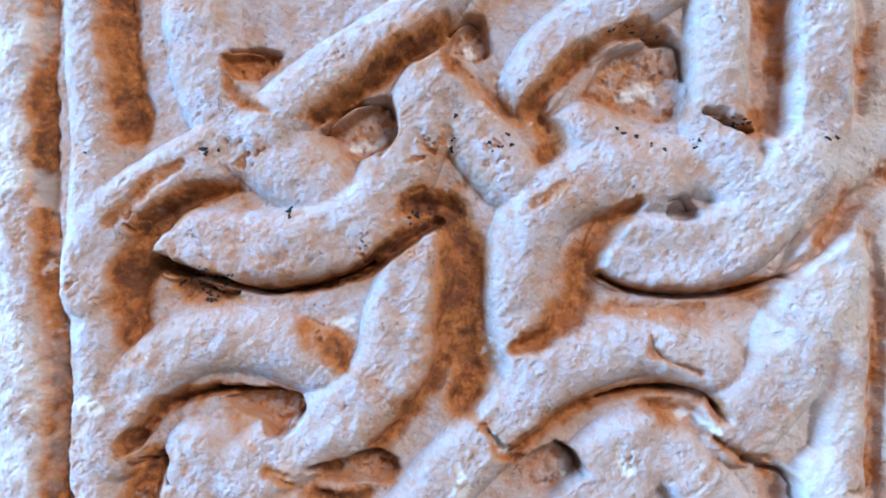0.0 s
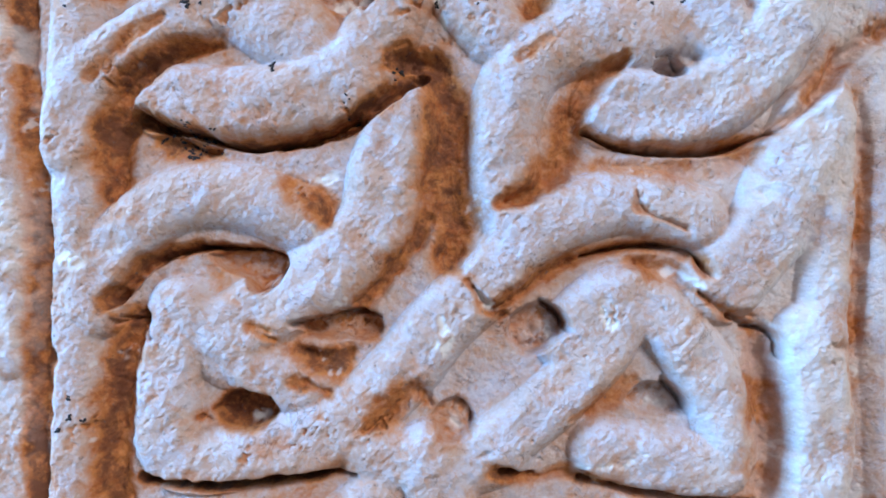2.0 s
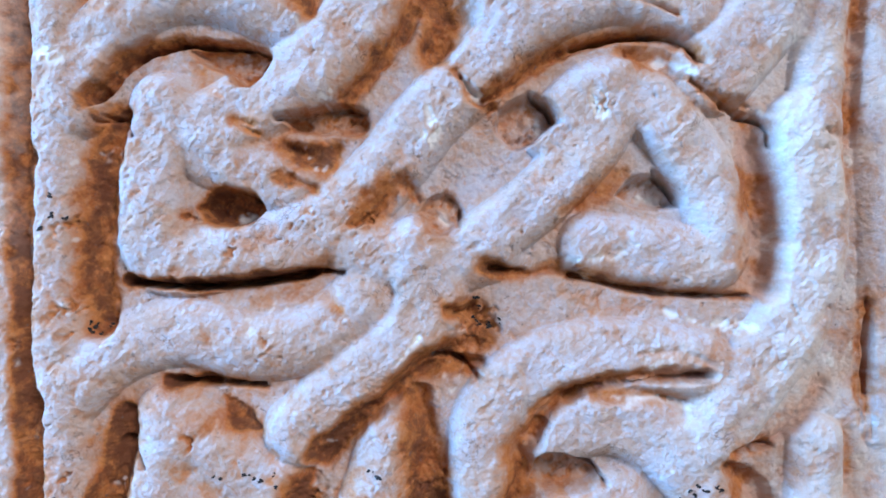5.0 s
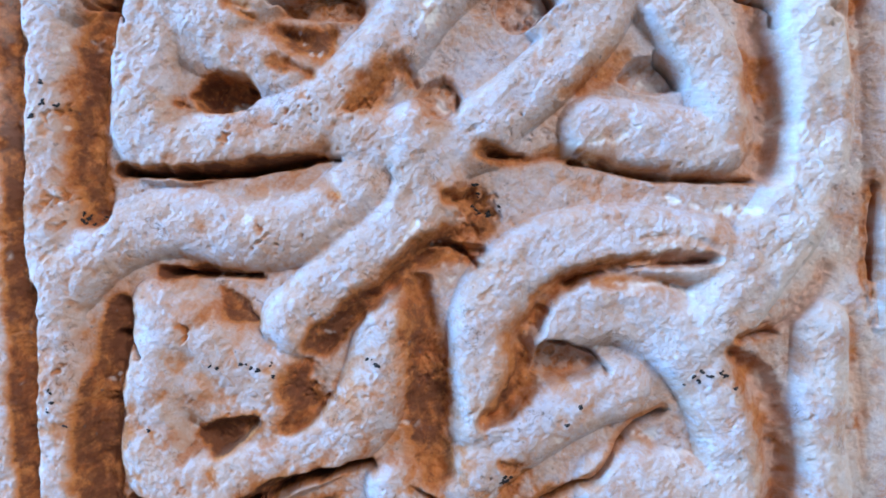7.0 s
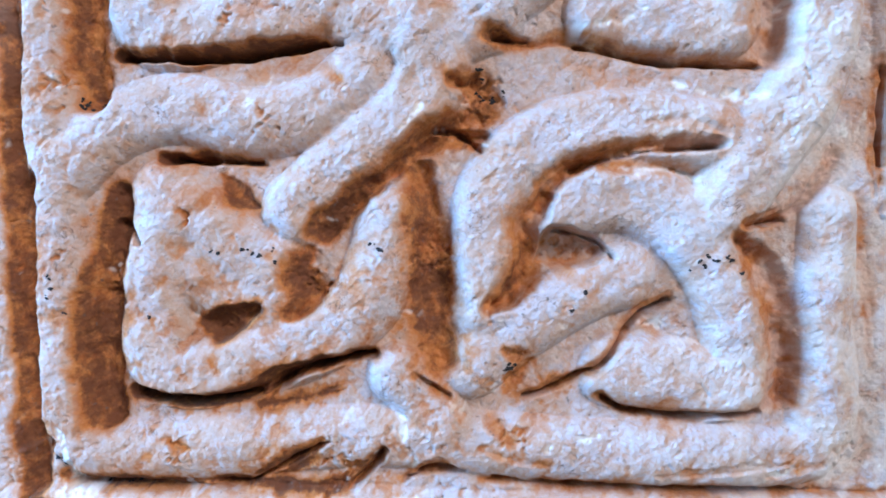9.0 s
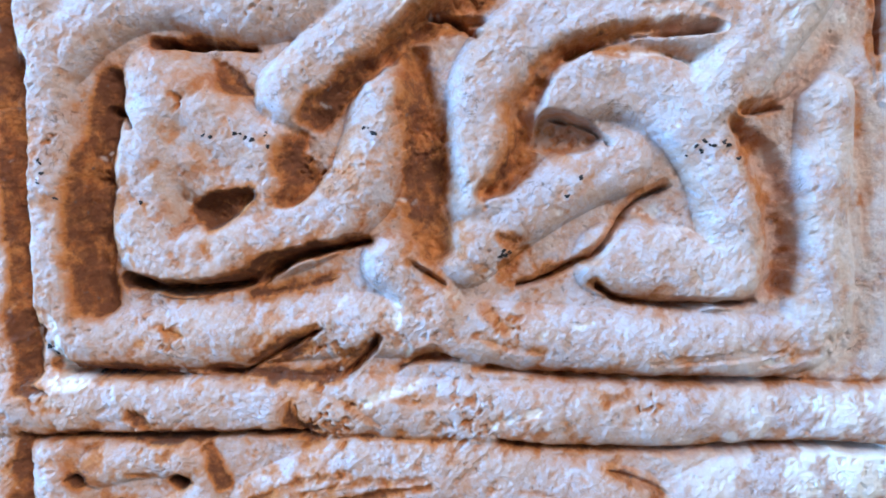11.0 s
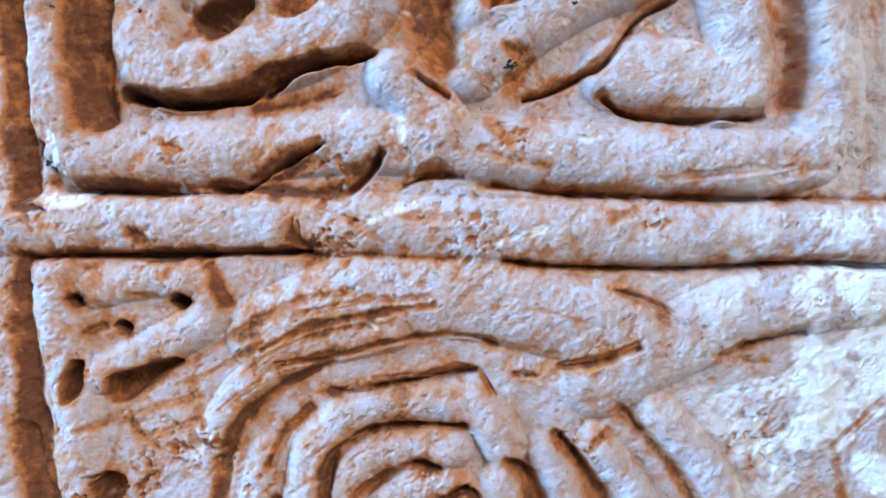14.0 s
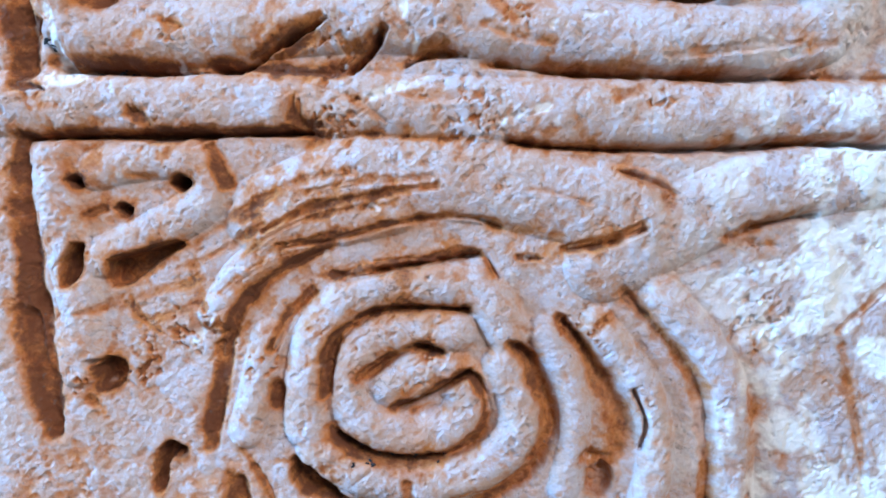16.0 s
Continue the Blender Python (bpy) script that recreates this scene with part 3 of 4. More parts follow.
groove(6, (29.0, 144.0, 1.8), (54.0, 142.0, 1.8), (90.0, 140.0, 2.0), (127.0, 138.0, 2.0), (164.0, 138.0, 2.0), (190.0, 137.0, 2.0), (224.0, 138.0, 2.0))
groove(2, (146.0, 143.0, 1.5), (163.0, 149.0, 1.3), (173.0, 151.0, 1.0))
groove(7, (-169.0, 115.0, 2.0), (-144.0, 116.0, 2.0), (-107.0, 115.0, 2.0), (-69.0, 117.0, 2.0), (-42.0, 116.0, 1.8))
groove(4, (-51.0, 130.0, 2.0), (-50.0, 120.0, 3.1), (-40.0, 119.0, 3.6))
groove(3, (-32.0, 116.0, 1.0), (5.0, 113.0, 1.0), (32.0, 113.0, 1.3))
groove(7, (41.0, 111.0, 1.8), (66.0, 109.0, 2.0), (103.0, 108.0, 2.3), (140.0, 109.0, 2.3), (164.0, 111.0, 2.0), (205.0, 109.0, 2.0), (233.0, 108.0, 2.0))
groove(3, (-119.0, 125.0, 5.6), (-114.0, 120.0, 4.6))
groove(3, (84.0, 130.0, 3.6), (91.0, 131.0, 2.5))
groove(3, (193.0, 170.0, 4.1), (195.0, 153.0, 4.6))
groove(3, (34.0, 171.0, 5.1), (42.0, 162.0, 4.1))
groove(4, (-168.0, 137.0, 5.1), (-158.0, 135.0, 1.8))
groove(7, (-168.5, 116.0, 2.1), (-170.5, 100.0, 3.2), (-170.5, 80.0, 4.2), (-168.5, 55.0, 4.5), (-165.5, 29.0, 4.5), (-163.5, 8.0, 4.5))
groove(5, (-142.0, 82.0, 1.6), (-135.0, 84.0, 2.0))
groove(3, (-87.0, 110.0, 3.3), (-81.0, 94.0, 2.9))
groove(3, (-121.0, 98.0, 1.6), (-111.0, 98.0, 1.6))
groove(2, (-74.0, 79.0, 0.8), (-59.0, 90.0, 0.8), (-37.0, 98.0, 0.8), (-25.0, 98.0, 0.6))
groove(8, (-172.5, 38.0, 4.3), (-169.5, 23.0, 5.3), (-165.5, 5.0, 5.3), (-162.5, -13.0, 3.2))
groove(5, (-144.0, 0.0, 2.4), (-142.0, -2.0, 2.0))
groove(2, (-95.0, 70.0, 0.8), (-72.0, 84.0, 0.8), (-48.0, 96.0, 1.0), (-26.0, 100.0, 0.8))
groove(3, (-65.0, 74.0, 1.0), (-45.0, 84.0, 1.2), (-21.0, 89.0, 1.2), (8.0, 93.0, 1.0))
groove(5, (-60.0, 68.0, 1.2), (-36.0, 71.0, 1.4), (-14.0, 77.0, 1.4), (8.0, 80.0, 1.4), (23.0, 80.0, 1.0), (35.0, 76.0, 0.8))
groove(2, (35.0, 76.0, 0.8), (50.0, 73.0, 0.8), (64.0, 72.0, 0.8))
groove(6, (-84.0, 25.0, 2.4), (-78.0, 40.0, 2.2), (-66.0, 52.0, 1.8), (-51.0, 62.0, 1.6), (-36.0, 69.0, 1.6))
groove(4, (83.0, 100.0, 1.0), (98.0, 95.0, 1.8), (109.0, 90.0, 2.0))
groove(5, (63.0, 66.0, 1.4), (81.0, 69.0, 1.8), (95.0, 75.0, 2.0))
groove(5, (44.0, 62.0, 1.8), (52.0, 62.0, 1.4))
groove(7, (-35.0, 55.0, 1.8), (-11.0, 59.0, 1.6), (8.0, 62.0, 1.6), (25.0, 65.0, 1.6), (33.0, 54.0, 1.0))
groove(6, (-64.0, 23.0, 1.2), (-57.0, 37.0, 1.8), (-46.0, 48.0, 1.6))
groove(7, (-41.0, 4.0, 2.2), (-39.0, 21.0, 2.4), (-32.0, 32.0, 1.8), (-17.0, 40.0, 1.6), (3.0, 41.0, 1.6), (22.0, 39.0, 1.2))
groove(6, (-84.0, 25.0, 2.7), (-85.0, 13.0, 2.7), (-89.0, -2.0, 2.7), (-92.0, -21.0, 2.2))
groove(8, (-62.0, 6.0, 2.7), (-63.0, -3.0, 1.8))
groove(6, (-26.0, 10.0, 1.8), (-14.0, 18.0, 1.8), (-1.0, 24.0, 2.2), (10.0, 21.0, 1.4))
groove(7, (-10.0, -3.0, 1.6), (3.0, 2.0, 1.6), (20.0, 12.0, 1.6), (27.0, 5.0, 1.6), (29.0, -8.0, 1.8), (23.0, -18.0, 2.2), (8.0, -25.0, 2.4), (-7.0, -26.0, 2.4), (-24.0, -23.0, 2.4), (-37.0, -15.0, 2.2))
groove(4, (-2.0, -5.0, 2.9), (5.0, -2.0, 2.0))
groove(8, (41.0, 24.0, 2.0), (49.0, 15.0, 3.1), (54.0, 2.0, 3.1), (57.0, -13.0, 3.1), (50.0, -29.0, 3.1), (40.0, -39.0, 2.9), (25.0, -48.0, 2.9))
groove(7, (62.0, 35.0, 1.8), (72.0, 22.0, 2.7), (80.0, 7.0, 3.1), (85.0, -3.0, 4.1), (89.0, -16.0, 5.3), (83.0, -27.0, 3.7), (73.0, -25.0, 2.0))
groove(6, (89.0, 47.0, 2.2), (102.0, 34.0, 1.8), (112.0, 22.0, 2.2), (122.0, 4.0, 2.2), (125.0, -18.0, 2.2), (126.0, -49.0, 2.2))
groove(9, (-54.0, -28.0, 2.7), (-44.0, -39.0, 3.5), (-33.0, -49.0, 3.0))
groove(6, (-82.0, -37.0, 3.7), (-81.0, -48.0, 4.1))
groove(4, (-80.0, -20.0, 1.4), (-70.0, -36.0, 1.6), (-66.0, -46.0, 1.6))
groove(6, (132.0, 70.0, 1.0), (149.0, 77.0, 1.4), (167.0, 81.0, 1.6))
groove(4, (141.0, 68.0, 1.8), (152.0, 67.0, 2.7))
groove(3, (136.0, 26.0, 1.4), (148.0, 33.0, 1.4), (159.0, 44.0, 1.4))
groove(3, (185.0, 22.0, 1.2), (189.0, 2.0, 1.2), (194.0, -24.0, 1.2), (196.0, -47.0, 1.2))
groove(3, (182.0, 29.0, 1.0), (204.0, 49.0, 1.0))
groove(3, (104.0, 51.0, 1.6), (130.0, 59.0, 1.6))
groove(3, (144.0, 4.0, 2.9), (146.0, -11.0, 3.3), (144.0, -45.0, 2.9))
groove(3, (77.0, 33.0, 2.0), (84.0, 37.0, 1.6))
groove(3, (-125.0, 46.0, 1.2), (-121.0, 36.0, 1.4), (-113.0, 30.0, 1.0))
groove(2, (-98.0, 38.0, 2.0), (-94.0, 28.0, 1.6))
groove(3, (-5.0, -36.0, 1.2), (-3.0, -49.0, 1.2))
groove(2, (-75.0, 63.0, 0.6), (-55.0, 76.0, 0.8), (-31.0, 83.0, 0.8), (-11.0, 85.0, 0.6))
groove(2, (-103.0, 57.0, 0.6), (-80.0, 68.0, 0.8), (-65.0, 77.0, 0.6))
groove(2, (-45.0, 91.0, 0.6), (-23.0, 95.0, 0.8), (6.0, 96.0, 0.6))
groove(2, (33.0, 93.0, 0.6), (57.0, 90.0, 0.8), (81.0, 83.0, 0.6))
groove(2, (-86.0, 47.0, 0.6), (-68.0, 60.0, 0.8), (-46.0, 67.0, 0.6))
groove(2, (-128.0, 43.0, 0.6), (-113.0, 48.0, 0.8), (-95.0, 53.0, 0.6))
groove(2, (-123.0, 32.0, 0.6), (-108.0, 38.0, 0.8), (-91.0, 42.0, 0.6))
groove(2, (-106.0, 28.0, 0.6), (-96.0, 32.0, 0.8), (-88.0, 34.0, 0.6))
groove(2, (-148.0, 38.0, 0.6), (-135.0, 42.0, 0.8), (-125.0, 48.0, 0.6))
groove(3, (33.0, -49.0, 1.0), (28.0, -41.0, 1.0), (13.0, -44.0, 0.8))
groove(2, (146.0, 22.0, 1.0), (158.0, 27.0, 1.4), (165.0, 37.0, 1.0))
groove(2, (157.0, 2.0, 1.0), (162.0, -13.0, 1.4), (160.0, -31.0, 1.0))
groove(2, (165.0, 42.0, 1.2), (177.0, 47.0, 1.6), (184.0, 57.0, 1.0))
groove(2, (29.0, 159.0, 1.0), (42.0, 154.0, 1.3), (56.0, 152.0, 0.8))
groove(2, (-110.0, 163.0, 1.0), (-98.0, 160.0, 1.3), (-96.0, 154.0, 0.8))
groove(2, (-8.0, 132.0, 1.0), (12.0, 130.0, 1.5), (32.0, 132.0, 1.0))
groove(2, (-42.0, 135.0, 1.0), (-27.0, 130.0, 1.5), (-13.0, 120.0, 1.0))
groove(2, (103.0, 146.0, 0.8), (134.0, 149.0, 1.0), (159.0, 151.0, 0.8))

hollow(11, 0.35, (-56, 552), (-45, 558), (-33, 565), (-24, 565), (-20, 549), (-27, 542), (-37, 539), (-47, 544))
hollow(9, 0.4, (0, 586), (4, 598), (13, 605), (20, 600), (22, 587), (12, 583))
hollow(7, 0.45, (63, 567), (74, 586), (89, 592), (104, 594), (111, 587), (112, 562), (101, 554), (84, 558))
hollow(9, 0.2, (99, 517), (104, 520), (111, 519), (116, 513), (110, 510), (102, 511))
hollow(11, 0.4, (-99, 431), (-85, 434), (-69, 433), (-62, 426), (-67, 419), (-74, 413), (-82, 420), (-92, 425))
hollow(6, 0.7, (-100, 585), (-89, 588), (-75, 586), (-81, 577), (-92, 573), (-98, 578))
hollow(5, 0.3, (117, 558), (129, 557), (141, 553), (139, 549), (127, 552))
hollow(9, 0.35, (37, 404), (49, 411), (60, 407), (63, 399), (55, 390), (45, 386), (36, 394))
hollow(5, 0.4, (3, 360), (9, 367), (18, 367), (22, 360), (17, 350), (8, 349))
hollow(11, 0.75, (-96, 361), (-87, 370), (-77, 369), (-66, 363), (-70, 355), (-80, 353), (-90, 355))
hollow(9, 0.3, (89, 366), (95, 374), (107, 376), (115, 369), (117, 362), (108, 359), (97, 361))
hollow(9, 0.5, (-56, 400), (-41, 405), (-26, 407), (-18, 401), (-21, 394), (-36, 393), (-51, 395))
hollow(10, 0.4, (50, 239), (53, 253), (62, 255), (73, 250), (82, 245), (79, 239), (66, 236))
hollow(5, 0.9, (-94, 215), (-84, 222), (-67, 222), (-73, 212), (-86, 206))
hollow(19, 0.8, (-151, 97), (-148, 99), (-145, 97), (-147, 94))
hollow(19, 0.8, (-109, 96), (-103, 100), (-98, 96), (-103, 92))
hollow(19, 0.8, (-133, 85), (-129, 88), (-124, 85), (-128, 81))
hollow(13, 0.9, (-144, 16), (-138, 20), (-130, 17), (-133, 8), (-141, 5))
hollow(12, 0.9, (-151, 71), (-145, 69), (-148, 56), (-156, 51), (-155, 61))
hollow(12, 0.9, (-135, 63), (-119, 68), (-106, 72), (-103, 68), (-116, 61), (-128, 52), (-135, 53))
hollow(13, 0.9, (-118, -22), (-112, -18), (-105, -21), (-107, -25), (-112, -27), (-114, -40), (-120, -39))
hollow(13, 0.8, (-57, -26), (-51, -30), (-37, -43), (-48, -44), (-59, -35))
hollow(9, 0.6, (72, -32), (80, -27), (84, -35), (81, -43), (72, -42))

crevice(6, (-55.0, 551.0), (-48.0, 559.0), (-37.0, 565.0), (-24.0, 566.0))
crevice(6, (-24.0, 565.0), (-21.0, 556.0), (-22.0, 547.0), (-28.0, 540.0))
crevice(5, (3.0, 597.0), (11.0, 604.0), (17.0, 603.0))
crevice(6, (94.0, 594.0), (106.0, 593.0), (111.0, 583.0), (112.0, 565.0))
crevice(5, (-96.0, 587.0), (-87.0, 589.0), (-75.0, 587.0))
crevice(5, (117.0, 559.0), (126.0, 558.0), (128.0, 555.0), (141.0, 552.0))
crevice(6, (101.0, 519.0), (108.0, 521.0), (114.0, 516.0))
crevice(8, (-129.0, 495.0), (-117.0, 486.0), (-99.0, 484.0), (-83.0, 478.0), (-68.0, 479.0), (-47.0, 485.0), (-32.0, 492.0))
crevice(7, (72.0, 486.0), (83.0, 480.0), (101.0, 477.0), (121.0, 477.0), (136.0, 480.0), (152.0, 486.0))
crevice(8, (-103.0, 434.0), (-88.0, 434.0), (-72.0, 433.0), (-62.0, 428.0), (-65.0, 420.0), (-71.0, 414.0))
crevice(7, (-59.0, 400.0), (-46.0, 403.0), (-31.0, 406.0), (-20.0, 403.0))
crevice(6, (70.0, 431.0), (86.0, 435.0), (103.0, 436.0), (117.0, 434.0), (123.0, 427.0))
crevice(6, (51.0, 411.0), (59.0, 406.0), (63.0, 398.0))
crevice(5, (-139.0, 400.0), (-126.0, 402.0))
crevice(5, (134.0, 405.0), (147.0, 399.0))
crevice(4, (-120.0, 490.0), (-109.0, 482.0), (-99.0, 477.0), (-91.0, 479.0))
crevice(6, (-136.0, 402.0), (-126.0, 400.0), (-122.0, 393.0))
crevice(8, (-125.0, 329.0), (-109.0, 327.0), (-84.0, 327.0), (-64.0, 329.0), (-44.0, 334.0), (-31.0, 333.0))
crevice(6, (141.0, 400.0), (153.0, 398.0), (157.0, 387.0))
crevice(5, (34.0, 335.0), (48.0, 334.0))
crevice(6, (69.0, 331.0), (82.0, 328.0), (104.0, 324.0), (127.0, 322.0), (147.0, 322.0))
crevice(6, (53.0, 410.0), (60.0, 404.0), (63.0, 398.0))
crevice(5, (105.0, 377.0), (114.0, 368.0), (117.0, 362.0))
crevice(7, (-104.0, 286.0), (-89.0, 283.0), (-66.0, 284.0))
crevice(5, (72.0, 281.0), (92.0, 285.0), (112.0, 286.0), (128.0, 287.0))
crevice(5, (-81.0, 370.0), (-71.0, 367.0), (-66.0, 362.0), (-70.0, 355.0))
crevice(4, (14.0, 367.0), (20.0, 362.0), (20.0, 353.0))
crevice(4, (199.0, 319.0), (198.0, 299.0), (198.0, 279.0))
crevice(6, (58.0, 254.0), (70.0, 251.0), (79.0, 247.0), (83.0, 241.0))
crevice(5, (8.0, 296.0), (19.0, 295.0), (28.0, 286.0))
crevice(5, (67.0, 278.0), (84.0, 283.0), (104.0, 286.0), (126.0, 287.0))
crevice(5, (142.0, 253.0), (157.0, 256.0))
crevice(8, (-121.0, 184.0), (-109.0, 180.0), (-84.0, 181.0), (-71.0, 182.0))
crevice(8, (-64.0, 184.0), (-49.0, 193.0), (-34.0, 197.0), (-19.0, 200.0))
crevice(6, (80.0, 180.0), (91.0, 174.0), (113.0, 172.0), (142.0, 173.0))
crevice(6, (45.0, 181.0), (57.0, 184.0), (72.0, 192.0), (77.0, 193.0), (86.0, 205.0), (96.0, 216.0), (108.0, 222.0))
crevice(6, (-130.0, 258.0), (-122.0, 256.0), (-117.0, 249.0))
crevice(4, (1.0, 190.0), (13.0, 182.0))
crevice(6, (-152.0, 144.0), (-130.0, 143.0), (-105.0, 142.0), (-76.0, 143.0))
crevice(6, (-73.0, 144.0), (-56.0, 154.0), (-41.0, 162.0))
crevice(6, (-29.0, 142.0), (-19.0, 152.0), (-15.0, 160.0))
crevice(5, (-6.0, 145.0), (7.0, 150.0), (20.0, 149.0))
crevice(5, (32.0, 146.0), (54.0, 142.0), (90.0, 140.0), (139.0, 139.0), (168.0, 139.0))
crevice(6, (-167.0, 115.0), (-131.0, 116.0), (-81.0, 116.0), (-47.0, 117.0))
crevice(6, (37.0, 113.0), (66.0, 110.0), (115.0, 109.0), (164.0, 111.0), (203.0, 109.0))
crevice(6, (-33.0, 54.0), (-6.0, 59.0), (13.0, 62.0), (25.0, 64.0))
crevice(7, (-37.0, -15.0), (-25.0, -23.0), (-7.0, -27.0), (8.0, -25.0))
crevice(8, (-57.0, -27.0), (-48.0, -38.0), (-38.0, -46.0))
crevice(6, (-3.0, 25.0), (3.0, 23.0))
crevice(5, (92.0, 5.0), (97.0, -8.0), (96.0, -21.0))
crevice(5, (-146.0, 18.0), (-137.0, 19.0))
crevice(4, (142.0, 76.0), (168.0, 81.0))
crevice(4, (-16.0, 41.0), (8.0, 41.0), (20.0, 40.0))
crevice(4, (-10.0, -3.0), (5.0, 3.0), (20.0, 13.0))

chip((-155.0, 170.0, 1.3), (-153.0, 161.0, 1.5), (-151.0, 146.0, 1.8))
chip((-7.0, 172.0, 1.0), (-6.0, 162.0, 1.3), (-1.0, 155.0, 1.3), (-3.0, 150.0, 1.0))
chip((144.0, 143.0, 1.0), (154.0, 149.0, 1.5), (161.0, 152.0, 1.0))
chip((22.0, 116.0, 1.0), (36.0, 121.0, 1.8), (53.0, 126.0, 1.0))
chip((56.0, 159.0, 1.3), (68.0, 162.0, 1.5), (77.0, 165.0, 1.0))
chip((168.0, 130.0, 5.6), (180.0, 130.0, 7.1), (199.0, 132.0, 6.1), (219.0, 132.0, 5.1))
chip((-157.0, 140.0, 3.1), (-143.0, 140.0, 3.6))
chip((-22.0, 131.0, 2.0), (-7.0, 136.0, 2.5), (3.0, 140.0, 1.5))
chip((-160.0, 428.0, 4.1), (-153.0, 426.0, 5.6))
chip((-52.0, 464.0, 3.1), (-41.0, 464.0, 4.1))
chip((137.0, 529.0, 2.0), (138.0, 527.0, 2.3))
chip((108.0, 424.0, 3.1), (119.0, 418.0, 3.6))
chip((22.0, 416.0, 1.5), (27.0, 410.0, 2.3), (31.0, 409.0, 1.5))
chip((4.0, 546.0, 1.5), (8.0, 533.0, 2.0))
chip((27.0, 582.0, 1.8), (26.0, 572.0, 2.0))
chip((3.0, 387.0, 3.6), (9.0, 394.0, 3.6), (7.0, 404.0, 2.0))
chip((69.0, 337.0, 3.1), (86.0, 340.0, 3.6), (98.0, 345.0, 2.5))
chip((111.0, 315.0, 2.3), (128.0, 310.0, 3.6), (147.0, 309.0, 3.1))
chip((-8.0, 293.0, 1.5), (2.0, 305.0, 1.5))
chip((78.0, 409.0, 2.3), (81.0, 401.0, 2.0))
chip((124.0, 50.0, 4.6), (140.0, 57.0, 6.1), (162.0, 60.0, 4.6))
chip((169.0, -2.0, 5.6), (172.0, -22.0, 6.6), (170.0, -42.0, 5.6))
chip((-99.0, 27.0, 1.3), (-89.0, 39.0, 1.5))
chip((150.0, -34.0, 4.6), (160.0, -39.0, 4.6))
chip((-42.0, 546.0, 2.0), (-34.0, 547.0, 3.6), (-28.0, 549.0, 2.5))
chip((12.0, 591.0, 2.5), (13.0, 587.0, 2.3))
chip((83.0, 569.0, 3.6), (93.0, 572.0, 5.1), (98.0, 567.0, 3.1))
chip((54.0, 399.0, 3.1), (55.0, 394.0, 3.1))
chip((13.0, 356.0, 3.1), (15.0, 354.0, 2.3))
chip((101.0, 366.0, 2.3), (108.0, 364.0, 2.8))
chip((-78.0, 357.0, 1.8), (-73.0, 357.0, 1.8))
chip((95.0, 214.0, 3.1), (102.0, 212.0, 3.1))
chip((88.0, 277.0, 2.3), (107.0, 278.0, 2.5), (119.0, 274.0, 2.0))

rough((-90, 541, 10), (-6, 541, 8), (-11, 516, 8), (25, 544, 10), (-31, 495, 6), (-51, 460, 6), (-139, 510, 5), (-167, 482, 5))
rough((29, 310, 11), (-48, 348, 10), (-78, 341, 5), (-21, 354, 8), (51, 349, 10), (81, 404, 6), (-153, 354, 8), (-168, 317, 8))
rough((42, 195, 10), (-95, 258, 6), (-150, 315, 9), (-63, 298, 8), (-42, 231, 8), (-154, 247, 6), (-135, 227, 10), (4, 241, 10))
rough((-103, 158, 8), (-36, 155, 10), (17, 126, 17), (-41, 121, 9), (101, 130, 8), (-116, 126, 6), (41, 164, 8), (185, 154, 8))
rough((-97, 31, 17), (146, 38, 17), (-73, 17, 11), (71, 33, 11), (-34, 125, 15), (20, 124, 17), (-152, 4, 10), (1, 16, 10), (-122, 17, 13))

# weathering of the face: broad waves, dents of the tool, pits and flakes
dome = BLEND * np.log(piled)
# the crowns of the strands are worn down unevenly
crown = 8.5 + 2.2 * grain(34) + 1.2 * grain(13)
dome = -1.6 * np.log(np.exp(-dome / 1.6) + np.exp(-crown / 1.6))
height = dome * np.exp(-cut / 6.0) - cut - crack
micro = 0.36 * grain(8) + 0.27 * grain(4.4, 1.4, 40) + 0.22 * grain(2.6, 1.3, 48) + 0.16 * grain(1.6) + 0.10 * grain(1.1)
height += 0.9 * grain(42) + 0.6 * grain(17) + micro
# brown dirt lodges in the small hollows, most of all in the lower part
stain_shade += smooth(0.02, 0.42, -micro + 0.15 * grain(24)) * (0.20 + 0.20 * smooth(360, 170, GZ))
height += np.minimum(cut / 7, 1) * (0.8 * grain(7) + 0.55 * grain(3.5) + 0.3 * grain(1.8))
height -= 0.3 * smooth(0.45, 0.95, grain(8, 1.8, 35) + 0.5 * grain(3.2, 1.4, 50))
dents = smooth(0.45, 0.8, grain(2.4, 1.7, 38) + 0.4 * grain(1.3)) * smooth(-0.05, 0.5, grain(21) + 0.4 * grain(9))
WORN = 0.7 + 0.5 * smooth(330, 150, GZ)
height -= 0.6 * WORN * dents
broken = np.maximum(broken, 0.55 * pocket)
pocks = smooth(0.15, 0.65, grain(3.0, 1.5, 42) + 0.6 * grain(1.5))
height -= broken * (1.5 * pocks + 0.5 * grain(5))
stain_shade = stain_shade + broken * (0.55 * pocks - 0.05)
height -= 0.8 * smooth(0.95, 1.25, grain(2.8) + 0.4 * grain(1.4))
fresh = smooth(0.95, 1.2, grain(14) + 0.45 * grain(3)) * smooth(0.0, 0.5, grain(1.9) + 0.2) * 0.4
stain_shade = np.clip(stain_shade + 0.18 * smooth(0.2, 0.9, grain(30) + 0.4 * grain(9)), 0, 1)
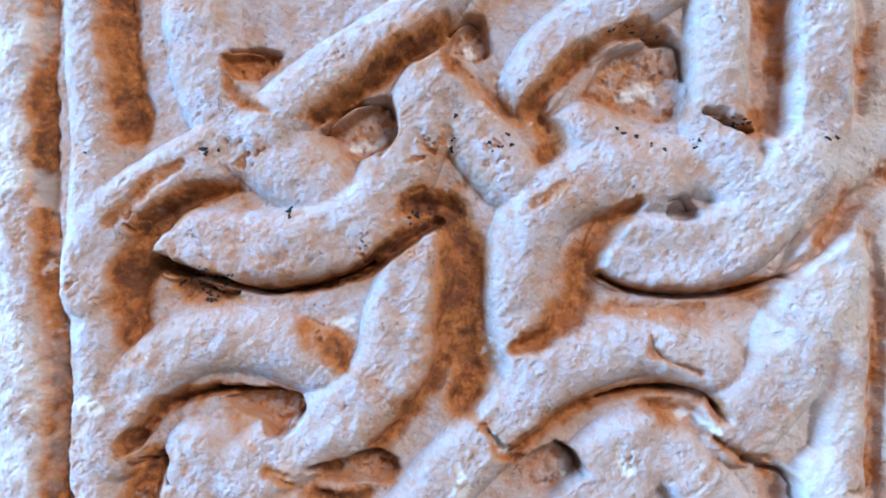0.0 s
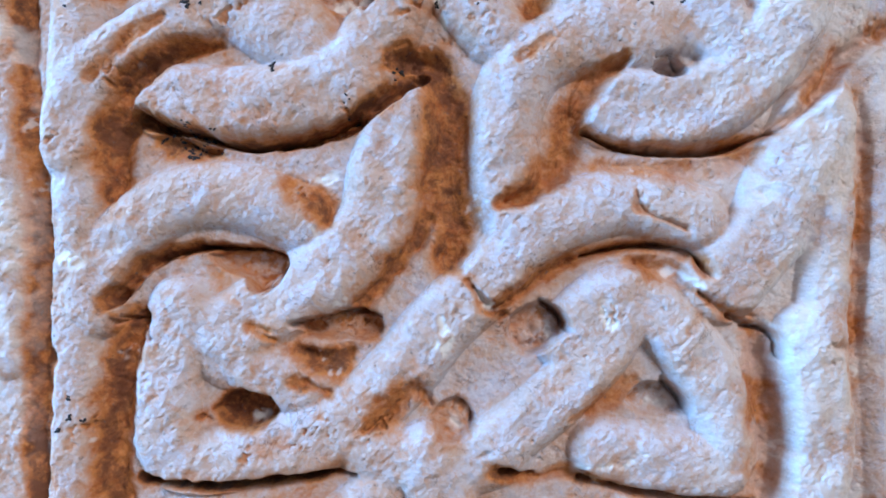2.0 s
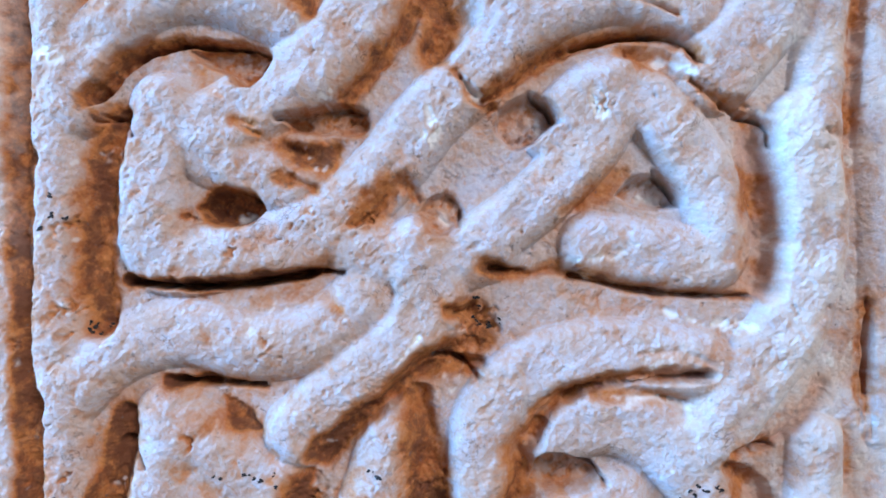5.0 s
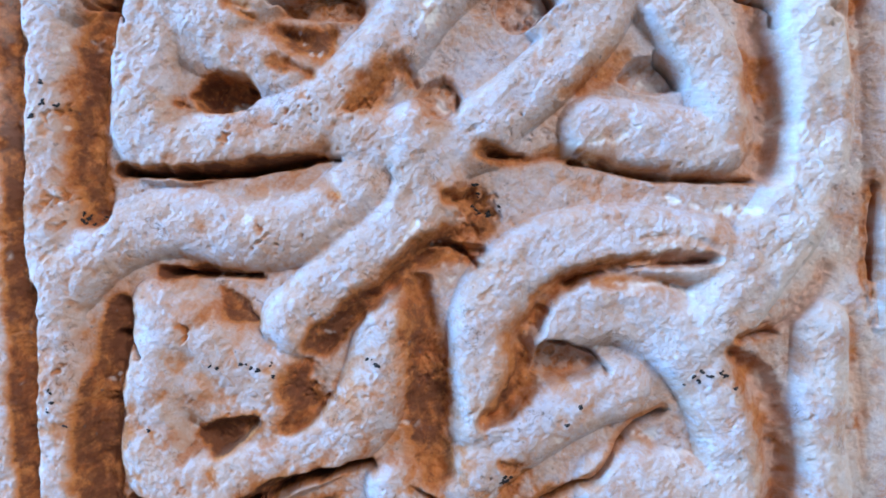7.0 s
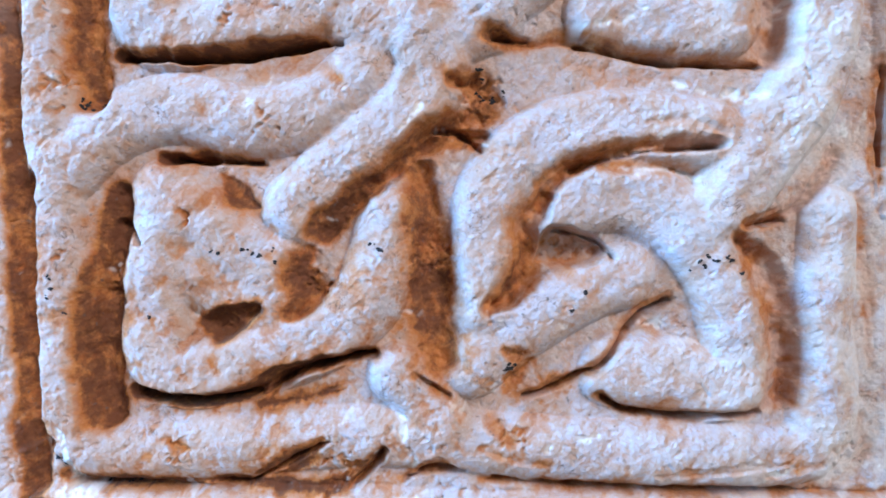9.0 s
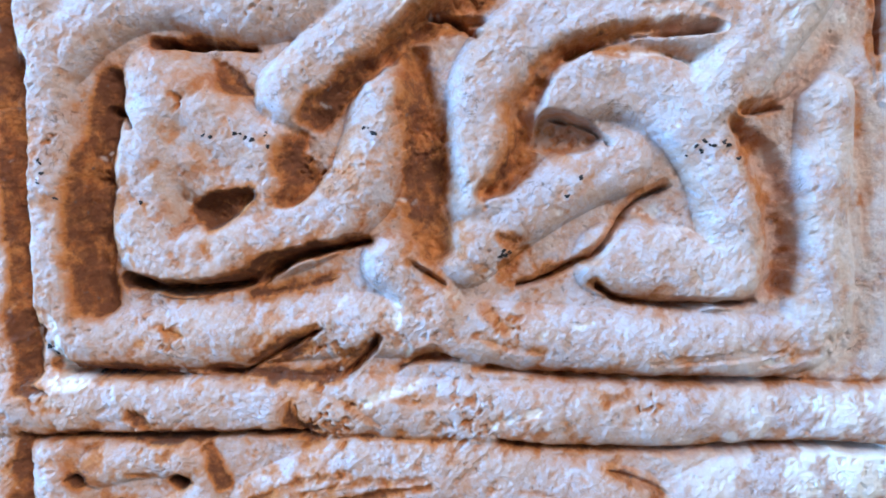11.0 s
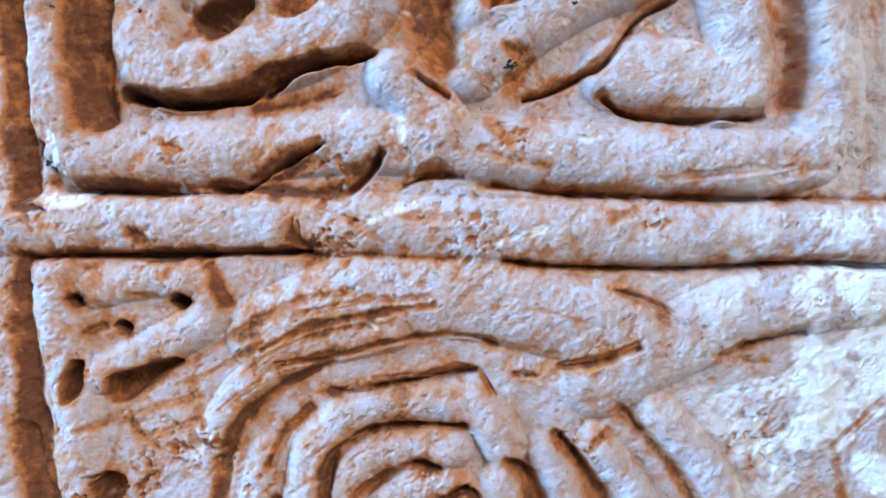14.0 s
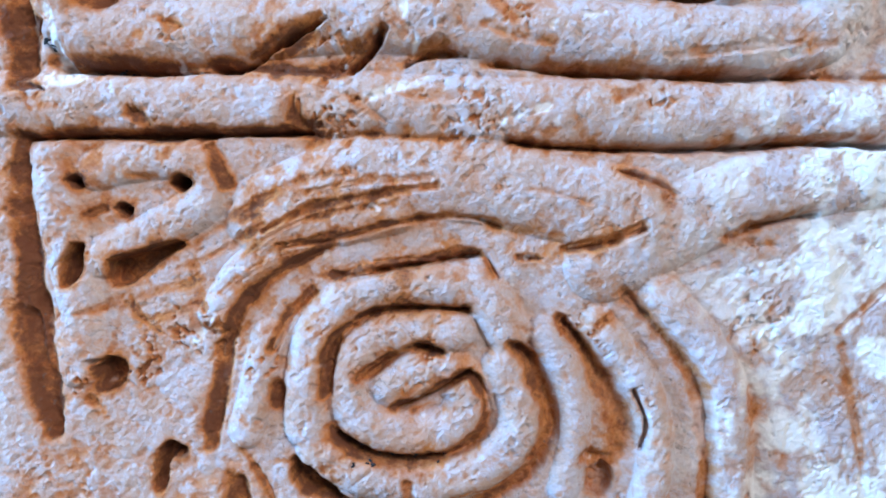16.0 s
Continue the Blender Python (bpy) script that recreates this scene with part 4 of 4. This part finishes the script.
# stronger stain in the lower left, rising with cut depth; paler and more worn towards the right edge and foot
stain_shade = stain_shade * (1.18 - 0.36 * smooth(-60, 150, GX)) + (0.08 + 0.22 * np.minimum(cut / 3.5, 1)) * smooth(400, 250, GZ) * smooth(60, -160, GX) * smooth(-183, -174, GX)
worn = smooth(90, 190, GX) * smooth(170, 60, GZ) + 0.4 * smooth(60, 190, GX) + 0.6 * smooth(-165, -195, GX) * smooth(300, 420, GZ)
fresh = np.clip(fresh + worn * smooth(-0.35, 0.45, grain(16) + 0.5 * grain(6) + 0.3 * grain(2.5)) * 0.8, 0, 1)
# broad stained areas, weighted by cut depth so they also darken grooves as shade
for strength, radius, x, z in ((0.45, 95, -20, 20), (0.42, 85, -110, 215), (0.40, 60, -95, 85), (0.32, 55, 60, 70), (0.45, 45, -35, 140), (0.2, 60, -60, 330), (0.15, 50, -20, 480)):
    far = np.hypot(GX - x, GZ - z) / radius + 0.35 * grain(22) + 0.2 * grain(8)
    stain_shade += strength * (1 - smooth(0.3, 1.1, far)) * (0.22 + 0.78 * np.minimum(cut / 3.5, 1))
stain_shade = np.minimum(stain_shade, 1.3)
bare *= smooth(-0.7, 0.3, grain(3.2) + 0.5 * grain(1.6))
fresh = np.maximum(fresh, 0.75 * bare)
height -= 0.5 * bare
edge = np.minimum(np.minimum(GX - X0, X1 - STEP - GX), np.minimum(GZ - Z0, Z1 - STEP - GZ))
rim = np.clip(1 - edge / 4, 0, 1)
height -= 4 * rim * rim

# normals of the whole net, so that the pieces meet without a seam
dz, dx = np.gradient(height, STEP)
normal = np.dstack([-dx, -np.ones_like(dx), -dz])
normal /= np.linalg.norm(normal, axis=2, keepdims=True)
owner[cut > 5.0] = -2

slab = new("carved_stone_shaft")
tagged(slab, "weathered pale limestone shaft carved with knotwork, ochre-stained grooves", "carved stone")


def net_part(name, cells, label=""):
    """The cells of the net that are marked, as one part of the shaft."""
    ci, cj = np.nonzero(cells)
    wide = len(xs)
    corner = np.stack([ci * wide + cj, ci * wide + cj + 1, (ci + 1) * wide + cj + 1, (ci + 1) * wide + cj], 1)
    used, index = np.unique(corner, return_inverse=True)
    r, c = used // wide, used % wide
    co = np.stack([xs[c] / 1000, -height[r, c] / 1000, 1 + zs[r] / 1000], 1)
    me = bpy.data.meshes.new(name)
    me.vertices.add(len(used))
    me.vertices.foreach_set("co", co.astype(np.float32).ravel())
    me.loops.add(4 * len(ci))
    me.loops.foreach_set("vertex_index", index.astype(np.int32).ravel())
    me.polygons.add(len(ci))
    me.polygons.foreach_set("loop_start", np.arange(0, 4 * len(ci), 4, dtype=np.int32))
    me.polygons.foreach_set("use_smooth", np.ones(len(ci), bool))
    for key, field in (("stain_shade", stain_shade), ("fresh", fresh)):
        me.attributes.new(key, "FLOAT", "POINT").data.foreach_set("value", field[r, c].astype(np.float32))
    me.update(calc_edges=True)
    me.normals_split_custom_set_from_vertices(normal[r, c])
    me.materials.append(STONE)
    ob = new(name, me)
    ob.parent = slab
    return tagged(ob, label)


LABELS = {"groove": "rough ochre-stained sunken ground", "face": "flat weathered face of the stone", "border_rail": "raised plain border rail", "crossbar": "flat horizontal dividing bar",
          "leaf": "leaf-shaped swelling with incised lines", "spiral_ring": "rounded spiral ridge"}
cell_owner = owner[:-1, :-1].copy()


def connected(field):
    """Numbers the joined patches of equal cells, row by row; gives the numbers and the value and size of each patch."""
    links, runs, before = [], [], []
    number = np.empty(field.shape, int)

    def root(k):
        while links[k] != k:
            links[k] = links[links[k]]
            k = links[k]
        return k

    for r, row in enumerate(field):
        cuts = np.r_[0, np.nonzero(np.diff(row))[0] + 1, len(row)]
        now, k = [], 0
        for a, b in zip(cuts[:-1], cuts[1:]):
            me = len(links)
            links.append(me)
            runs.append((r, a, b))
            while k < len(before) and before[k][1] <= a:
                k += 1
            m = k
            while m < len(before) and before[m][0] < b:
                if before[m][2] == row[a]:
                    links[root(before[m][3])] = root(me)
                m += 1
            now.append((a, b, row[a], me))
        before = now
    for me, (r, a, b) in enumerate(runs):
        number[r, a:b] = root(me)
    return number, np.bincount(number.ravel(), minlength=len(links))


# crumbs go to the patch beside them
for _ in range(3):
    number, size = connected(cell_owner)
    small = size[number] < 700
    for r in np.nonzero(small.any(1))[0]:
        for c in np.nonzero(small[r])[0]:
            cell_owner[r, c] = cell_owner[r, c - 1] if c else cell_owner[r - 1, c]
number, size = connected(cell_owner)
for k in np.nonzero(size)[0]:
    cells = number == k
    own = cell_owner[cells][0]
    name = {-2: "groove", -1: "face"}.get(own) or strand_names[own]
    net_part(name, cells, LABELS.get(name, ""))
BACK = 0.24
part("core", block(X0 / 1000, X1 / 1000 - STEP / 1000, 0.038, BACK, 1 + Z0 / 1000, 1 + Z1 / 1000, 0), ROUGH, slab)
part("foot", block(X0 / 1000 - 0.02, X1 / 1000 + 0.02, 0.004, BACK + 0.02, -0.05, 1 + Z0 / 1000), ROUGH, slab, "plain rough lower part of the shaft")
part("head", block(X0 / 1000, X1 / 1000, 0.004, BACK, 1 + Z1 / 1000, 1.86), ROUGH, slab, "plain rough top of the shaft")


# ---- black lichen specks on the stone ----
def lichen(*points):
    for x, z in points:
        for _ in range(2):
            px, pz = x + rng.normal(0, 0.5), z + rng.normal(0, 0.5)
            i, j = int((pz - Z0) / STEP), int((px - X0) / STEP)
            if 0 <= i < len(zs) and 0 <= j < len(xs):
                at = Matrix.Translation((px / 1000, -height[i, j] / 1000, 1 + pz / 1000))
                size = rng.uniform(0.0005, 0.0010)
                turn = Matrix.Rotation(rng.uniform(-1, 1), 4, "Y")
                bmesh.ops.create_icosphere(crust, subdivisions=1, radius=1, matrix=at @ turn @ Matrix.Diagonal((size * 1.5, size * 0.45, size * 0.8, 1)))


def grime(x, z, across, high, count):
    """A patch of black crust made of many specks, thinning outwards."""
    lichen(*[(x + rng.normal(0, across / 2), z + rng.normal(0, high / 2)) for _ in range(count)])


crust = bmesh.new()
lichen((78.0, 551.0), (81.0, 549.0), (86.0, 548.0), (93.0, 544.0), (98.0, 542.0), (111.0, 547.0), (114.0, 546.0), (112.0, 543.0), (21.0, 545.0), (25.0, 543.0), (30.0, 549.0), (31.0, 544.0), (22.0, 541.0), (-108.0, 542.0), (-105.0, 540.0), (-100.0, 542.0), (169.0, 546.0), (174.0, 547.0), (-161.0, 541.0), (6.0, 557.0))
lichen((-86.0, 245.0), (-83.0, 244.0), (-73.0, 246.0), (-69.0, 245.0), (-66.0, 243.0), (-59.0, 241.0), (-71.0, 246.0), (-18.0, 248.0), (-15.0, 245.0), (-16.0, 246.0), (115.0, 236.0), (118.0, 240.0), (122.0, 241.0), (125.0, 239.0), (130.0, 240.0), (132.0, 239.0), (136.0, 234.0), (121.0, 237.0), (-156.0, 235.0), (-155.0, 230.0), (-156.0, 226.0), (-150.0, 220.0), (65.0, 219.0), (71.0, 226.0), (-114.0, 218.0), (-61.0, 246.0))
grime(-110, 485, 13.8, 5.5, 26)
grime(-103, 477, 10.0, 5.0, 16)
grime(4, 542, 3.5, 7.5, 6)
grime(-12, 515, 3.0, 7.5, 6)
grime(-33, 495, 4.0, 6.0, 6)
grime(86, 596, 10.0, 3.5, 8)
grime(-107, 542, 2.5, 1.5, 4)
grime(132, 554, 7.5, 2.0, 10)
grime(-69, 515, 2.0, 4.5, 5)
grime(-140, 309, 7.5, 4.5, 8)
grime(-158, 357, 4.0, 10.0, 6)
grime(31, 310, 7.5, 7.5, 10)
grime(41, 195, 5.0, 4.5, 6)
grime(-156, 155, 3.5, 5.0, 10)
grime(-130, 143, 10.0, 2.0, 8)
grime(-12, -25, 17.5, 3.0, 14)
grime(-27, -20, 5.0, 3.0, 6)
tagged(part("lichen", crust, LICHEN), "tiny black crusts of lichen scattered on the stone", "lichen", kind="stuff")
